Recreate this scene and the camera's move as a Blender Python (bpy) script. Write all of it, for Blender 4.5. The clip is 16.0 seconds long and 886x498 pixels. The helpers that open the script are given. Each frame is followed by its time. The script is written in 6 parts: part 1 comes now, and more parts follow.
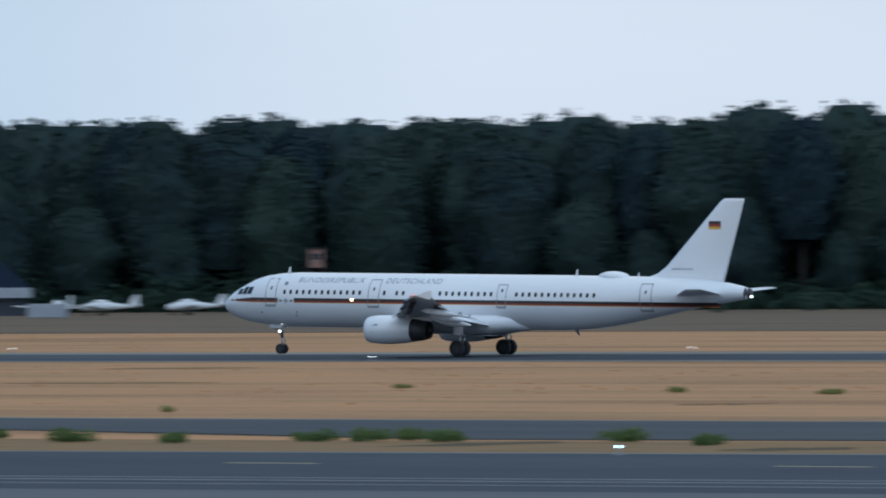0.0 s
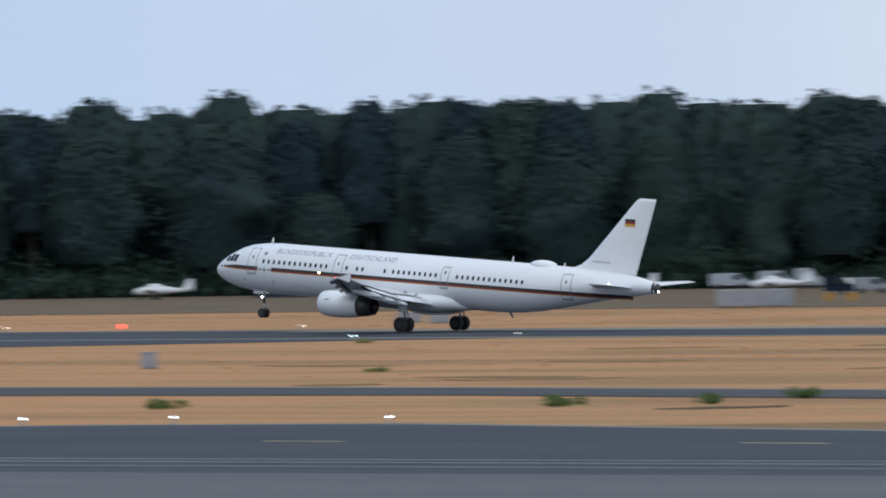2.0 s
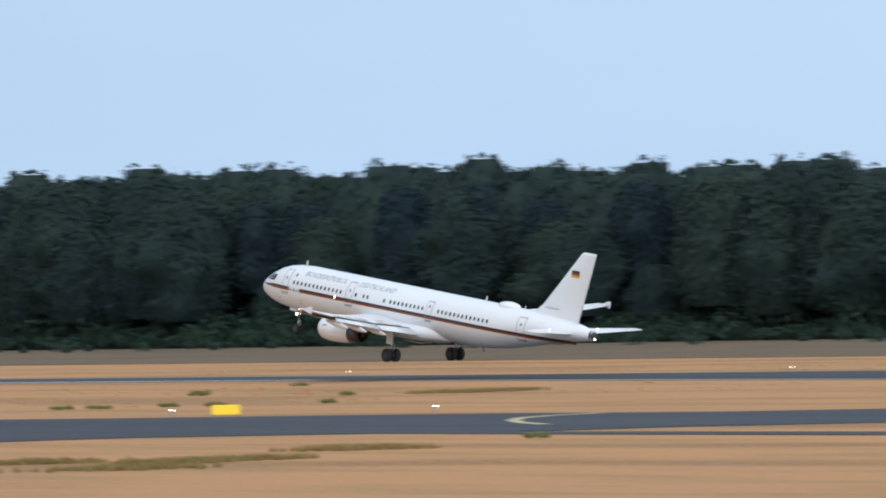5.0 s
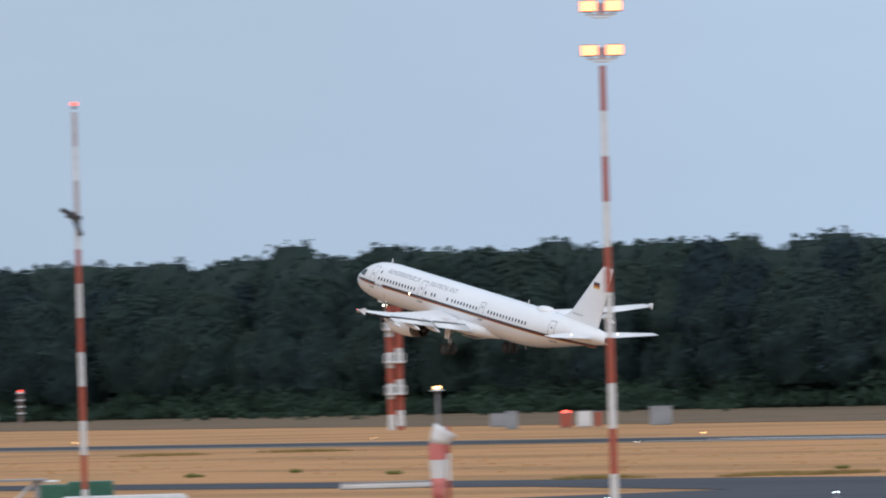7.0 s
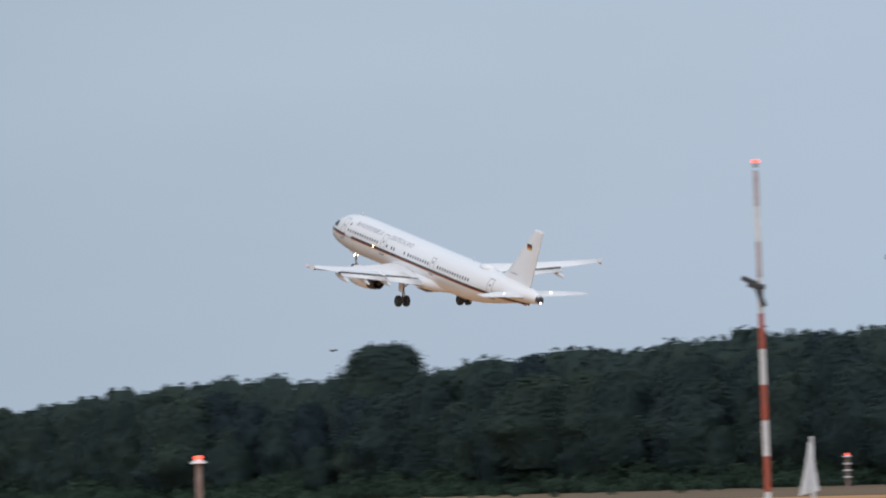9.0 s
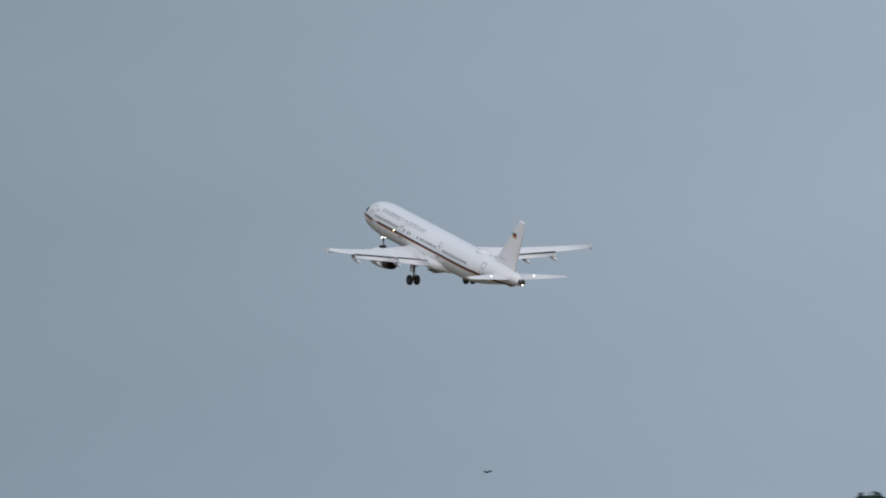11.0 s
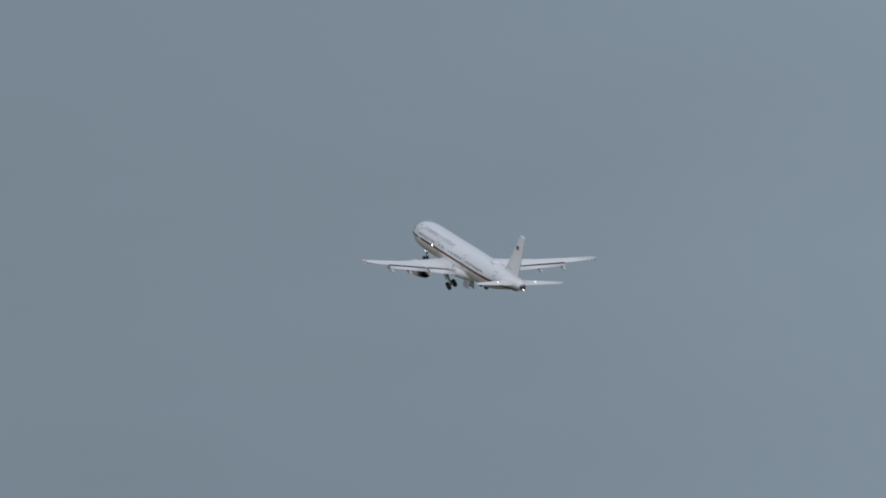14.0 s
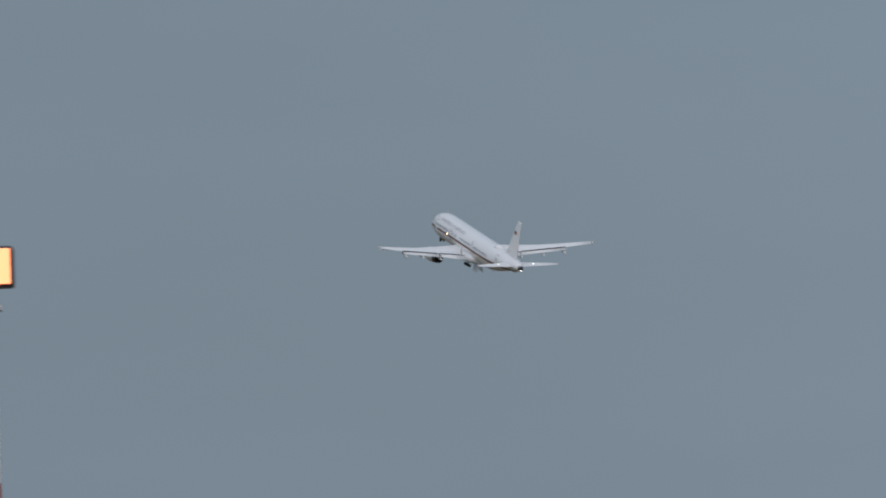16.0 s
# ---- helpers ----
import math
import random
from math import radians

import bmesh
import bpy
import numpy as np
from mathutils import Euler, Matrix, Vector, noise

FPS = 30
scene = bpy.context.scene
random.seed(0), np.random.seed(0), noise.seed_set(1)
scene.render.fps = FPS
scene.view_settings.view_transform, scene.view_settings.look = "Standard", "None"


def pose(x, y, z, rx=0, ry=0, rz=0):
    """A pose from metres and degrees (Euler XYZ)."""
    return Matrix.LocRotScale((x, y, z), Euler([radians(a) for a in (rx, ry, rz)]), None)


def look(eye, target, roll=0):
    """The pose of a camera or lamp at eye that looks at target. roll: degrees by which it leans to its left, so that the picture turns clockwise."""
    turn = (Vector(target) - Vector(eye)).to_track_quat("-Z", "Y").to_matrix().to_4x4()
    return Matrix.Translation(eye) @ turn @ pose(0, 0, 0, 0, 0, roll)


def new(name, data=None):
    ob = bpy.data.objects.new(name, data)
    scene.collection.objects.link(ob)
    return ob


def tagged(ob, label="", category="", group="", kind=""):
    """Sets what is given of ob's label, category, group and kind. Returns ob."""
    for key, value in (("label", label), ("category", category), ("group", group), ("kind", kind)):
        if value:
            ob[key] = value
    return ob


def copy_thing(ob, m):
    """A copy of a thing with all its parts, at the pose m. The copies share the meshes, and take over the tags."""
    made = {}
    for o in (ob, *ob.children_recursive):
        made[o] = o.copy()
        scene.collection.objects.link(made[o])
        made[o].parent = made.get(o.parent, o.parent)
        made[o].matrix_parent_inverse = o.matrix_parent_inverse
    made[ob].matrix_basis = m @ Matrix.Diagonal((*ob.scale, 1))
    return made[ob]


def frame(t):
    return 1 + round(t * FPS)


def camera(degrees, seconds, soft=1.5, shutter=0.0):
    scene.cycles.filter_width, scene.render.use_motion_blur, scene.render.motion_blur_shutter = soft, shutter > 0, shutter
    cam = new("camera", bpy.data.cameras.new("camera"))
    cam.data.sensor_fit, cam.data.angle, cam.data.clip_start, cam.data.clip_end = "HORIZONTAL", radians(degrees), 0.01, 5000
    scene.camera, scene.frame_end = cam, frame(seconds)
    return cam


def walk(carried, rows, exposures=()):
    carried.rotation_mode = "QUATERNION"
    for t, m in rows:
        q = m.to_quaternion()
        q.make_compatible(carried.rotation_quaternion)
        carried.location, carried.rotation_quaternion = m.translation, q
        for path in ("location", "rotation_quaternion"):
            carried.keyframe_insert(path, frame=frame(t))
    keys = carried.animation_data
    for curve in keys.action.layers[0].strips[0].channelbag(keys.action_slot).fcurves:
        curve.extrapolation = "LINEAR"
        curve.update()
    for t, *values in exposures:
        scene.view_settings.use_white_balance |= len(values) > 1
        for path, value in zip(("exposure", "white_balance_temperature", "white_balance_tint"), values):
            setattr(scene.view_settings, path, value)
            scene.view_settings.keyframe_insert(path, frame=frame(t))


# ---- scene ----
# The camera: a long lens on a terrace; it pans with the airliner. Rows: seconds, eye, azimuth, elevation, roll.
cam = camera(5.281, 16.0, soft=1.85, shutter=0.42)
CAM = [
    (0.0, 87.95, -96.17, 8.53, 28.562, -0.040, 0.45),
    (0.5, 87.95, -96.17, 8.53, 30.847, 0.018, 0.66),
    (1.0, 83.71, -89.39, 8.53, 33.234, 0.068, 0.69),
    (1.5, 76.24, -78.35, 8.53, 35.540, -0.187, 0.90),
    (2.0, 68.29, -67.64, 8.53, 37.604, -0.142, 0.90),
    (2.5, 59.90, -57.28, 8.53, 40.045, -0.098, 0.87),
    (3.0, 51.07, -47.29, 8.53, 42.303, 0.067, 0.78),
    (3.2, 47.89, -43.88, 8.53, 43.068, 0.065, 0.69),
    (3.7, 37.99, -33.79, 8.53, 45.030, 0.080, 0.83),
    (4.3, 25.73, -22.08, 8.53, 47.269, 0.090, 1.01),
    (4.9, 13.06, -10.81, 8.53, 49.381, 0.168, 1.18),
    (5.5, 0.00, 0.00, 8.53, 51.367, 0.293, 1.35),
    (6.0, 0.00, 0.00, 8.53, 53.482, 0.405, 1.68),
    (6.5, 0.00, 0.00, 8.53, 54.877, 0.563, 1.58),
    (7.0, 0.00, 0.00, 8.53, 56.382, 0.655, 1.64),
    (7.5, 0.00, 0.00, 8.53, 57.732, 0.639, 1.88),
    (8.0, -9.64, 6.02, 8.53, 58.783, 0.850, 1.94),
    (8.5, -19.40, 11.84, 8.53, 60.019, 1.122, 2.04),
    (9.0, -21.36, 12.98, 8.53, 61.289, 1.191, 2.14),
    (9.5, -21.36, 12.98, 8.53, 62.598, 1.240, 2.07),
    (10.0, -21.36, 12.98, 8.53, 63.623, 1.578, 2.03),
    (10.2, -21.36, 12.98, 8.53, 64.069, 1.713, 2.05),
    (10.7, -21.36, 12.98, 8.53, 65.130, 1.886, 2.05),
    (11.2, -21.36, 12.98, 8.53, 66.113, 2.052, 2.05),
    (11.7, -21.36, 12.98, 8.53, 67.026, 2.211, 2.05),
    (12.3, -21.36, 12.98, 8.53, 68.044, 2.394, 2.05),
    (12.5, -21.36, 12.98, 8.53, 68.368, 2.602, 2.05),
    (13.0, -21.36, 12.98, 8.53, 69.110, 2.837, 2.05),
    (13.5, -21.36, 12.98, 8.53, 69.715, 3.039, 2.05),
    (14.0, -21.36, 12.98, 8.53, 70.622, 3.195, 2.05),
    (14.5, -21.36, 12.98, 8.53, 71.301, 3.446, 2.05),
    (15.0, -21.36, 12.98, 8.53, 71.923, 3.584, 2.05),
    (15.5, -21.36, 12.98, 8.53, 72.480, 3.704, 2.05),
    (16.0, -21.36, 12.98, 8.53, 73.310, 3.811, 2.05),
]


def aim(x, y, z, az, el, roll):
    a, e = radians(az), radians(el)
    way = Vector((-math.sin(a) * math.cos(e), math.cos(a) * math.cos(e), math.sin(e)))
    eye = Vector((x, y, z))
    return look(eye, eye + 100 * way, -roll)


EXPOSURES = [(0.0, -0.40, 5200, 1), (0.5, -0.30, 5250, 1), (1.0, -0.18, 5600, 3), (1.5, 0.0, 5850, 5), (2.0, -0.08, 5950, 7), (2.5, -0.15, 6050, 7), (3.2, 0.10, 6250, 8), (5.5, 0.22, 6200, 6), (6.5, 0.12, 6250, 7),
             (7.0, 0.08, 6350, 9), (7.5, -0.38, 6150, 8), (8.0, -0.48, 6250, 8), (8.5, -0.17, 6500, 10), (9.0, 0.05, 6650, 10), (10.0, -0.03, 6650, 10), (12.3, -0.55, 6500, 10), (16.0, -0.47, 6500, 10)]
walk(cam, [(t, aim(*row)) for t, *row in CAM], EXPOSURES)

# The airliner's way: seconds, place of the main gear's centre, heading, pitch, bank
FLIGHT = [
    (0.0, -249.0, 529.0, 3.00, 0.00, 0.84, 0.00),
    (0.5, -286.0, 531.0, 3.00, 0.00, 1.42, 0.00),
    (1.0, -323.8, 534.0, 3.00, 0.00, 2.41, 0.00),
    (1.5, -364.1, 540.0, 3.00, 0.00, 3.22, 0.00),
    (2.0, -397.7, 536.0, 3.00, 0.00, 4.22, 0.00),
    (2.5, -430.4, 530.0, 3.00, 0.00, 5.14, 0.00),
    (3.0, -470.0, 532.0, 3.00, 0.00, 5.94, 0.00),
    (3.2, -486.2, 533.0, 3.00, 0.00, 6.20, 0.00),
    (3.7, -524.2, 531.2, 3.00, 0.00, 6.74, -0.07),
    (4.3, -569.7, 529.0, 3.20, 0.00, 7.40, -0.14),
    (4.9, -615.3, 526.8, 4.40, 0.00, 8.05, -0.22),
    (5.5, -660.8, 524.6, 6.36, -0.09, 8.67, -0.55),
    (6.0, -698.9, 523.1, 7.80, -0.07, 9.44, -0.46),
    (6.5, -739.1, 522.9, 9.76, -0.05, 10.20, -0.39),
    (7.0, -779.0, 522.2, 11.99, -0.03, 10.93, -0.35),
    (7.5, -817.1, 520.0, 14.76, -0.01, 11.63, -0.32),
    (8.0, -831.7, 503.1, 18.45, 0.01, 12.29, -0.31),
    (8.5, -851.3, 490.0, 22.07, 0.03, 12.90, -0.31),
    (9.0, -888.5, 486.9, 26.33, 0.05, 13.46, -0.32),
    (9.5, -925.7, 484.0, 30.80, 0.06, 13.96, -0.34),
    (10.0, -962.6, 480.5, 35.98, 0.08, 14.40, -0.36),
    (10.2, -981.5, 479.1, 38.01, 0.08, 14.56, -0.36),
    (10.7, -1021.2, 476.1, 43.12, 0.10, 14.90, -0.38),
    (11.2, -1060.7, 473.3, 48.36, 0.11, 15.19, -0.39),
    (11.7, -1099.8, 470.6, 53.72, 0.12, 15.40, -0.38),
    (12.3, -1146.3, 467.5, 60.32, 0.13, 15.58, -0.36),
    (12.5, -1161.7, 466.5, 62.56, 0.14, 15.63, -0.35),
    (13.0, -1200.0, 463.8, 68.25, 0.15, 15.69, -0.30),
    (13.5, -1237.8, 460.9, 74.06, 0.16, 15.70, -0.24),
    (14.0, -1275.2, 457.7, 80.00, 0.16, 15.67, -0.14),
    (14.5, -1312.1, 453.9, 86.06, 0.17, 15.61, -0.02),
    (15.0, -1348.6, 449.5, 92.25, 0.18, 15.51, 0.14),
    (15.5, -1384.5, 444.2, 98.56, 0.18, 15.40, 0.33),
    (16.0, -1419.8, 437.8, 105.00, 0.18, 15.29, 0.56),
]

# ---- light: a thick evening overcast, brighter behind the camera ----
SUN_EL, SUN_AZ = 44, 119
world = bpy.data.worlds.new("sky")
scene.world = world
world.use_nodes = True
wt = world.node_tree
wt.nodes.clear()
sky = wt.nodes.new("ShaderNodeTexSky")
sky.sky_type, sky.sun_disc = "NISHITA", False
sky.sun_elevation, sky.sun_rotation = radians(SUN_EL), radians(SUN_AZ)
sky.air_density, sky.dust_density = 1.5, 2.0
# the cloud layer thins towards the evening side (+x), so it is brighter there
co = wt.nodes.new("ShaderNodeTexCoord")
xyz = wt.nodes.new("ShaderNodeSeparateXYZ")
wt.links.new(co.outputs["Generated"], xyz.inputs["Vector"])
side = wt.nodes.new("ShaderNodeMapRange")
side.inputs["From Min"].default_value, side.inputs["From Max"].default_value = -1, 1
wt.links.new(xyz.outputs["X"], side.inputs["Value"])
cloud = wt.nodes.new("ShaderNodeValToRGB")
cloud.color_ramp.interpolation = "EASE"
stops = ((0.0, (0.225, 0.30, 0.375)), (0.022, (0.255, 0.335, 0.415)), (0.062, (0.40, 0.50, 0.63)), (0.12, (0.48, 0.62, 0.82)), (0.165, (0.54, 0.655, 0.83)), (0.20, (0.64, 0.71, 0.85)), (0.23, (0.82, 0.85, 0.89)), (0.265, (1.08, 1.00, 0.98)), (0.42, (0.92, 0.92, 0.94)), (1.0, (0.62, 0.71, 0.86)))
ramp = cloud.color_ramp.elements
ramp[0].position, ramp[1].position = stops[0][0], stops[-1][0]
ramp[0].color, ramp[1].color = (*stops[0][1], 1), (*stops[-1][1], 1)
for at, c in stops[1:-1]:
    ramp.new(at).color = (*c, 1)
wt.links.new(side.outputs["Result"], cloud.inputs["Fac"])
grey = wt.nodes.new("ShaderNodeMix")
grey.data_type, grey.blend_type = "RGBA", "MULTIPLY"
grey.inputs["Factor"].default_value = 1.0
wisp = wt.nodes.new("ShaderNodeTexNoise")
wisp.inputs["Scale"].default_value, wisp.inputs["Detail"].default_value = 9.0, 4.0
stretch = wt.nodes.new("ShaderNodeMapping")
stretch.inputs["Scale"].default_value = (1, 1, 4)
wt.links.new(co.outputs["Generated"], stretch.inputs["Vector"])
wt.links.new(stretch.outputs["Vector"], wisp.inputs["Vector"])
veil = wt.nodes.new("ShaderNodeMapRange")
veil.inputs["From Min"].default_value, veil.inputs["From Max"].default_value = 0.3, 0.7
veil.inputs["To Min"].default_value, veil.inputs["To Max"].default_value = 9.6, 10.4
wt.links.new(wisp.outputs["Fac"], veil.inputs["Value"])
wt.links.new(veil.outputs["Result"], grey.inputs["B"])
wt.links.new(cloud.outputs["Color"], grey.inputs["A"])
dim = wt.nodes.new("ShaderNodeMix")
dim.data_type = "RGBA"
dim.inputs["Factor"].default_value = 0.95
bg = wt.nodes.new("ShaderNodeBackground")
bg.inputs["Strength"].default_value = 0.10
wout = wt.nodes.new("ShaderNodeOutputWorld")
wt.links.new(sky.outputs["Color"], dim.inputs["A"])
wt.links.new(grey.outputs["Result"], dim.inputs["B"])
wt.links.new(dim.outputs["Result"], bg.inputs["Color"])
wt.links.new(bg.outputs["Background"], wout.inputs["Surface"])

sun = new("sun", bpy.data.lights.new("sun", "SUN"))
sun.data.energy, sun.data.angle, sun.data.color = 0.85, radians(35), (0.95, 0.97, 1.0)
sun.matrix_world = look((0, 0, 0), (-0.66, 0.36, -0.74))


# ---- materials ----
def material(name, base, rough=0.6, metal=0.0, second=None, scale=4.0, fine=40.0, bump=0.0, amount=0.5, stretch=(1, 1, 1), emit=None, power=0.0, spec=0.5):
    m = bpy.data.materials.new(name)
    m.use_nodes = True
    nt = m.node_tree
    p = nt.nodes["Principled BSDF"]
    p.inputs["Base Color"].default_value = (*base, 1)
    p.inputs["Roughness"].default_value = rough
    p.inputs["Metallic"].default_value = metal
    p.inputs["Specular IOR Level"].default_value = spec
    if emit:
        p.inputs["Emission Color"].default_value = (*emit, 1)
        p.inputs["Emission Strength"].default_value = power
    if second:
        co = nt.nodes.new("ShaderNodeTexCoord")
        mp = nt.nodes.new("ShaderNodeMapping")
        mp.inputs["Scale"].default_value = stretch
        nt.links.new(co.outputs["Object"], mp.inputs["Vector"])
        mixes = []
        for s, d in ((scale, 4), (fine, 3)):
            n = nt.nodes.new("ShaderNodeTexNoise")
            n.inputs["Scale"].default_value, n.inputs["Detail"].default_value = s, d
            nt.links.new(mp.outputs["Vector"], n.inputs["Vector"])
            mixes.append(n)
        add = nt.nodes.new("ShaderNodeMath")
        add.operation = "ADD"
        nt.links.new(mixes[0].outputs["Fac"], add.inputs[0])
        nt.links.new(mixes[1].outputs["Fac"], add.inputs[1])
        ramp = nt.nodes.new("ShaderNodeMapRange")
        ramp.inputs["From Min"].default_value, ramp.inputs["From Max"].default_value = 1 - amount / 2, 1 + amount / 2
        nt.links.new(add.outputs[0], ramp.inputs["Value"])
        mix = nt.nodes.new("ShaderNodeMix")
        mix.data_type = "RGBA"
        mix.inputs["A"].default_value, mix.inputs["B"].default_value = (*base, 1), (*second, 1)
        nt.links.new(ramp.outputs["Result"], mix.inputs["Factor"])
        nt.links.new(mix.outputs["Result"], p.inputs["Base Color"])
        if bump:
            b = nt.nodes.new("ShaderNodeBump")
            b.inputs["Strength"].default_value, b.inputs["Distance"].default_value = bump, 0.05
            nt.links.new(mixes[1].outputs["Fac"], b.inputs["Height"])
            nt.links.new(b.outputs["Normal"], p.inputs["Normal"])
    return m


def grassland(name, colours, big, stretch):
    """Dry grass: two scales of patches between four colours, with a fine grain."""
    m = bpy.data.materials.new(name)
    m.use_nodes = True
    nt = m.node_tree
    p = nt.nodes["Principled BSDF"]
    p.inputs["Roughness"].default_value = 0.95
    p.inputs["Specular IOR Level"].default_value = 0.1
    co = nt.nodes.new("ShaderNodeTexCoord")
    mp = nt.nodes.new("ShaderNodeMapping")
    mp.inputs["Scale"].default_value = stretch
    nt.links.new(co.outputs["Object"], mp.inputs["Vector"])
    last = None
    for i, (s, d, lo, hi) in enumerate(((big, 5, 0.49, 0.62), (big * 2.6, 6, 0.48, 0.64), (big * 60, 3, 0.35, 0.7))):
        n = nt.nodes.new("ShaderNodeTexNoise")
        n.inputs["Scale"].default_value, n.inputs["Detail"].default_value = s, d
        nt.links.new(mp.outputs["Vector"], n.inputs["Vector"])
        r = nt.nodes.new("ShaderNodeMapRange")
        r.inputs["From Min"].default_value, r.inputs["From Max"].default_value = lo, hi
        nt.links.new(n.outputs["Fac"], r.inputs["Value"])
        mix = nt.nodes.new("ShaderNodeMix")
        mix.data_type = "RGBA"
        mix.inputs["A"].default_value = (*colours[0], 1)
        mix.inputs["B"].default_value = (*colours[i + 1], 1)
        if last:
            nt.links.new(last.outputs["Result"], mix.inputs["A"])
            half = nt.nodes.new("ShaderNodeMath")
            half.operation = "MULTIPLY"
            half.inputs[1].default_value = 0.7
            nt.links.new(r.outputs["Result"], half.inputs[0])
            nt.links.new(half.outputs[0], mix.inputs["Factor"])
        else:
            nt.links.new(r.outputs["Result"], mix.inputs["Factor"])
        last = mix
    nt.links.new(last.outputs["Result"], p.inputs["Base Color"])
    return m


def leafage(name, dark, light):
    """Leaves whose colour changes from clump to clump and from tree to tree."""
    m = bpy.data.materials.new(name)
    m.use_nodes = True
    nt = m.node_tree
    p = nt.nodes["Principled BSDF"]
    p.inputs["Roughness"].default_value = 0.75
    p.inputs["Specular IOR Level"].default_value = 0.15
    g = nt.nodes.new("ShaderNodeNewGeometry")
    o = nt.nodes.new("ShaderNodeObjectInfo")
    co = nt.nodes.new("ShaderNodeTexCoord")
    patch_ = nt.nodes.new("ShaderNodeTexNoise")
    patch_.inputs["Scale"].default_value = 0.16
    nt.links.new(co.outputs["Object"], patch_.inputs["Vector"])
    a = nt.nodes.new("ShaderNodeMath")
    a.operation = "MULTIPLY_ADD"
    a.inputs[1].default_value = 0.14
    nt.links.new(g.outputs["Random Per Island"], a.inputs[0])
    nt.links.new(patch_.outputs["Fac"], a.inputs[2])
    h = nt.nodes.new("ShaderNodeMath")
    h.operation = "MULTIPLY_ADD"
    h.inputs[1].default_value = 0.42
    nt.links.new(o.outputs["Random"], h.inputs[0])
    sub = nt.nodes.new("ShaderNodeMath")
    sub.operation = "SUBTRACT"
    sub.inputs[1].default_value = 0.28
    nt.links.new(a.outputs[0], sub.inputs[0])
    nt.links.new(sub.outputs[0], h.inputs[2])
    mix = nt.nodes.new("ShaderNodeMix")
    mix.data_type = "RGBA"
    mix.inputs["A"].default_value, mix.inputs["B"].default_value = (*dark, 1), (*light, 1)
    nt.links.new(h.outputs[0], mix.inputs["Factor"])
    nt.links.new(mix.outputs["Result"], p.inputs["Base Color"])
    thin = nt.nodes.new("ShaderNodeBsdfTranslucent")
    nt.links.new(mix.outputs["Result"], thin.inputs["Color"])
    blend = nt.nodes.new("ShaderNodeMixShader")
    blend.inputs["Fac"].default_value = 0.5
    nt.links.new(p.outputs["BSDF"], blend.inputs[1])
    nt.links.new(thin.outputs["BSDF"], blend.inputs[2])
    nt.links.new(blend.outputs["Shader"], nt.nodes["Material Output"].inputs["Surface"])
    return m


DRY = grassland("dry_grass", ((0.42, 0.222, 0.108), (0.22, 0.124, 0.066), (0.22, 0.160, 0.074), (0.50, 0.285, 0.135)), 0.055, (0.28, 1, 1))
SCRUB = grassland("heath_grass", ((0.155, 0.112, 0.078), (0.10, 0.088, 0.062), (0.20, 0.125, 0.072), (0.12, 0.10, 0.07)), 0.05, (0.6, 1, 1))
DIMGROUND = grassland("dark_bounce_ground", ((0.085, 0.080, 0.058), (0.060, 0.066, 0.045), (0.115, 0.090, 0.062), (0.075, 0.075, 0.05)), 0.05, (0.6, 1, 1))
ASPHALT = material("asphalt", (0.046, 0.054, 0.067), 0.95, spec=0.12, second=(0.068, 0.077, 0.092), scale=0.08, fine=1.5, amount=0.5, stretch=(0.2, 1, 1))
RUNWAY = material("grooved_asphalt", (0.042, 0.048, 0.060), 0.95, spec=0.12, second=(0.070, 0.078, 0.090), scale=0.05, fine=0.6, amount=0.5, stretch=(0.15, 1, 1))
CONCRETE = material("concrete", (0.135, 0.137, 0.143), 0.95, spec=0.15, second=(0.10, 0.105, 0.115), scale=0.12, fine=2.0, amount=0.6, stretch=(0.3, 1, 1))
WORN = material("worn_asphalt", (0.056, 0.062, 0.070), 0.95, spec=0.12, second=(0.085, 0.088, 0.092), scale=0.12, fine=2.0, amount=0.6, stretch=(0.3, 1, 1))
PALECON = material("pale_concrete", (0.27, 0.25, 0.215), 0.95, spec=0.1, second=(0.17, 0.16, 0.14), scale=0.1, fine=1.5, amount=0.6, stretch=(0.2, 1, 1))
LINE = material("white_paint_line", (0.60, 0.60, 0.58), 0.7, second=(0.38, 0.38, 0.37), scale=0.4, fine=6, amount=0.7)
FAINT = material("worn_white_line", (0.26, 0.265, 0.27), 0.8, second=(0.13, 0.135, 0.145), scale=0.4, fine=6, amount=0.7)
YELLOW = material("yellow_paint_line", (0.60, 0.48, 0.22), 0.7, second=(0.34, 0.30, 0.18), scale=0.4, fine=6, amount=0.7)
# the woods' leaf colours lean to blue, with distance haze put into them
LEAF = leafage("oak_leaves", (0.037, 0.062, 0.077), (0.068, 0.102, 0.078))
NEEDLE = leafage("pine_needles", (0.033, 0.056, 0.076), (0.050, 0.080, 0.088))
BUSHLEAF = leafage("bush_leaves", (0.038, 0.066, 0.060), (0.066, 0.108, 0.070))
TUFT = leafage("green_tufts", (0.29, 0.225, 0.088), (0.38, 0.28, 0.12))
STRAW = leafage("straw_tufts", (0.50, 0.27, 0.115), (0.62, 0.36, 0.16))
BARK = material("bark", (0.030, 0.028, 0.027), 0.95, second=(0.050, 0.043, 0.038), scale=0.6, fine=4, amount=0.6)
PAINT = material("white_aircraft_paint", (0.80, 0.81, 0.83), 0.28, second=(0.75, 0.765, 0.79), scale=0.25, fine=1.6, amount=0.8, stretch=(0.4, 1, 2))
PAINT.node_tree.nodes["Principled BSDF"].inputs["Coat Weight"].default_value = 0.8
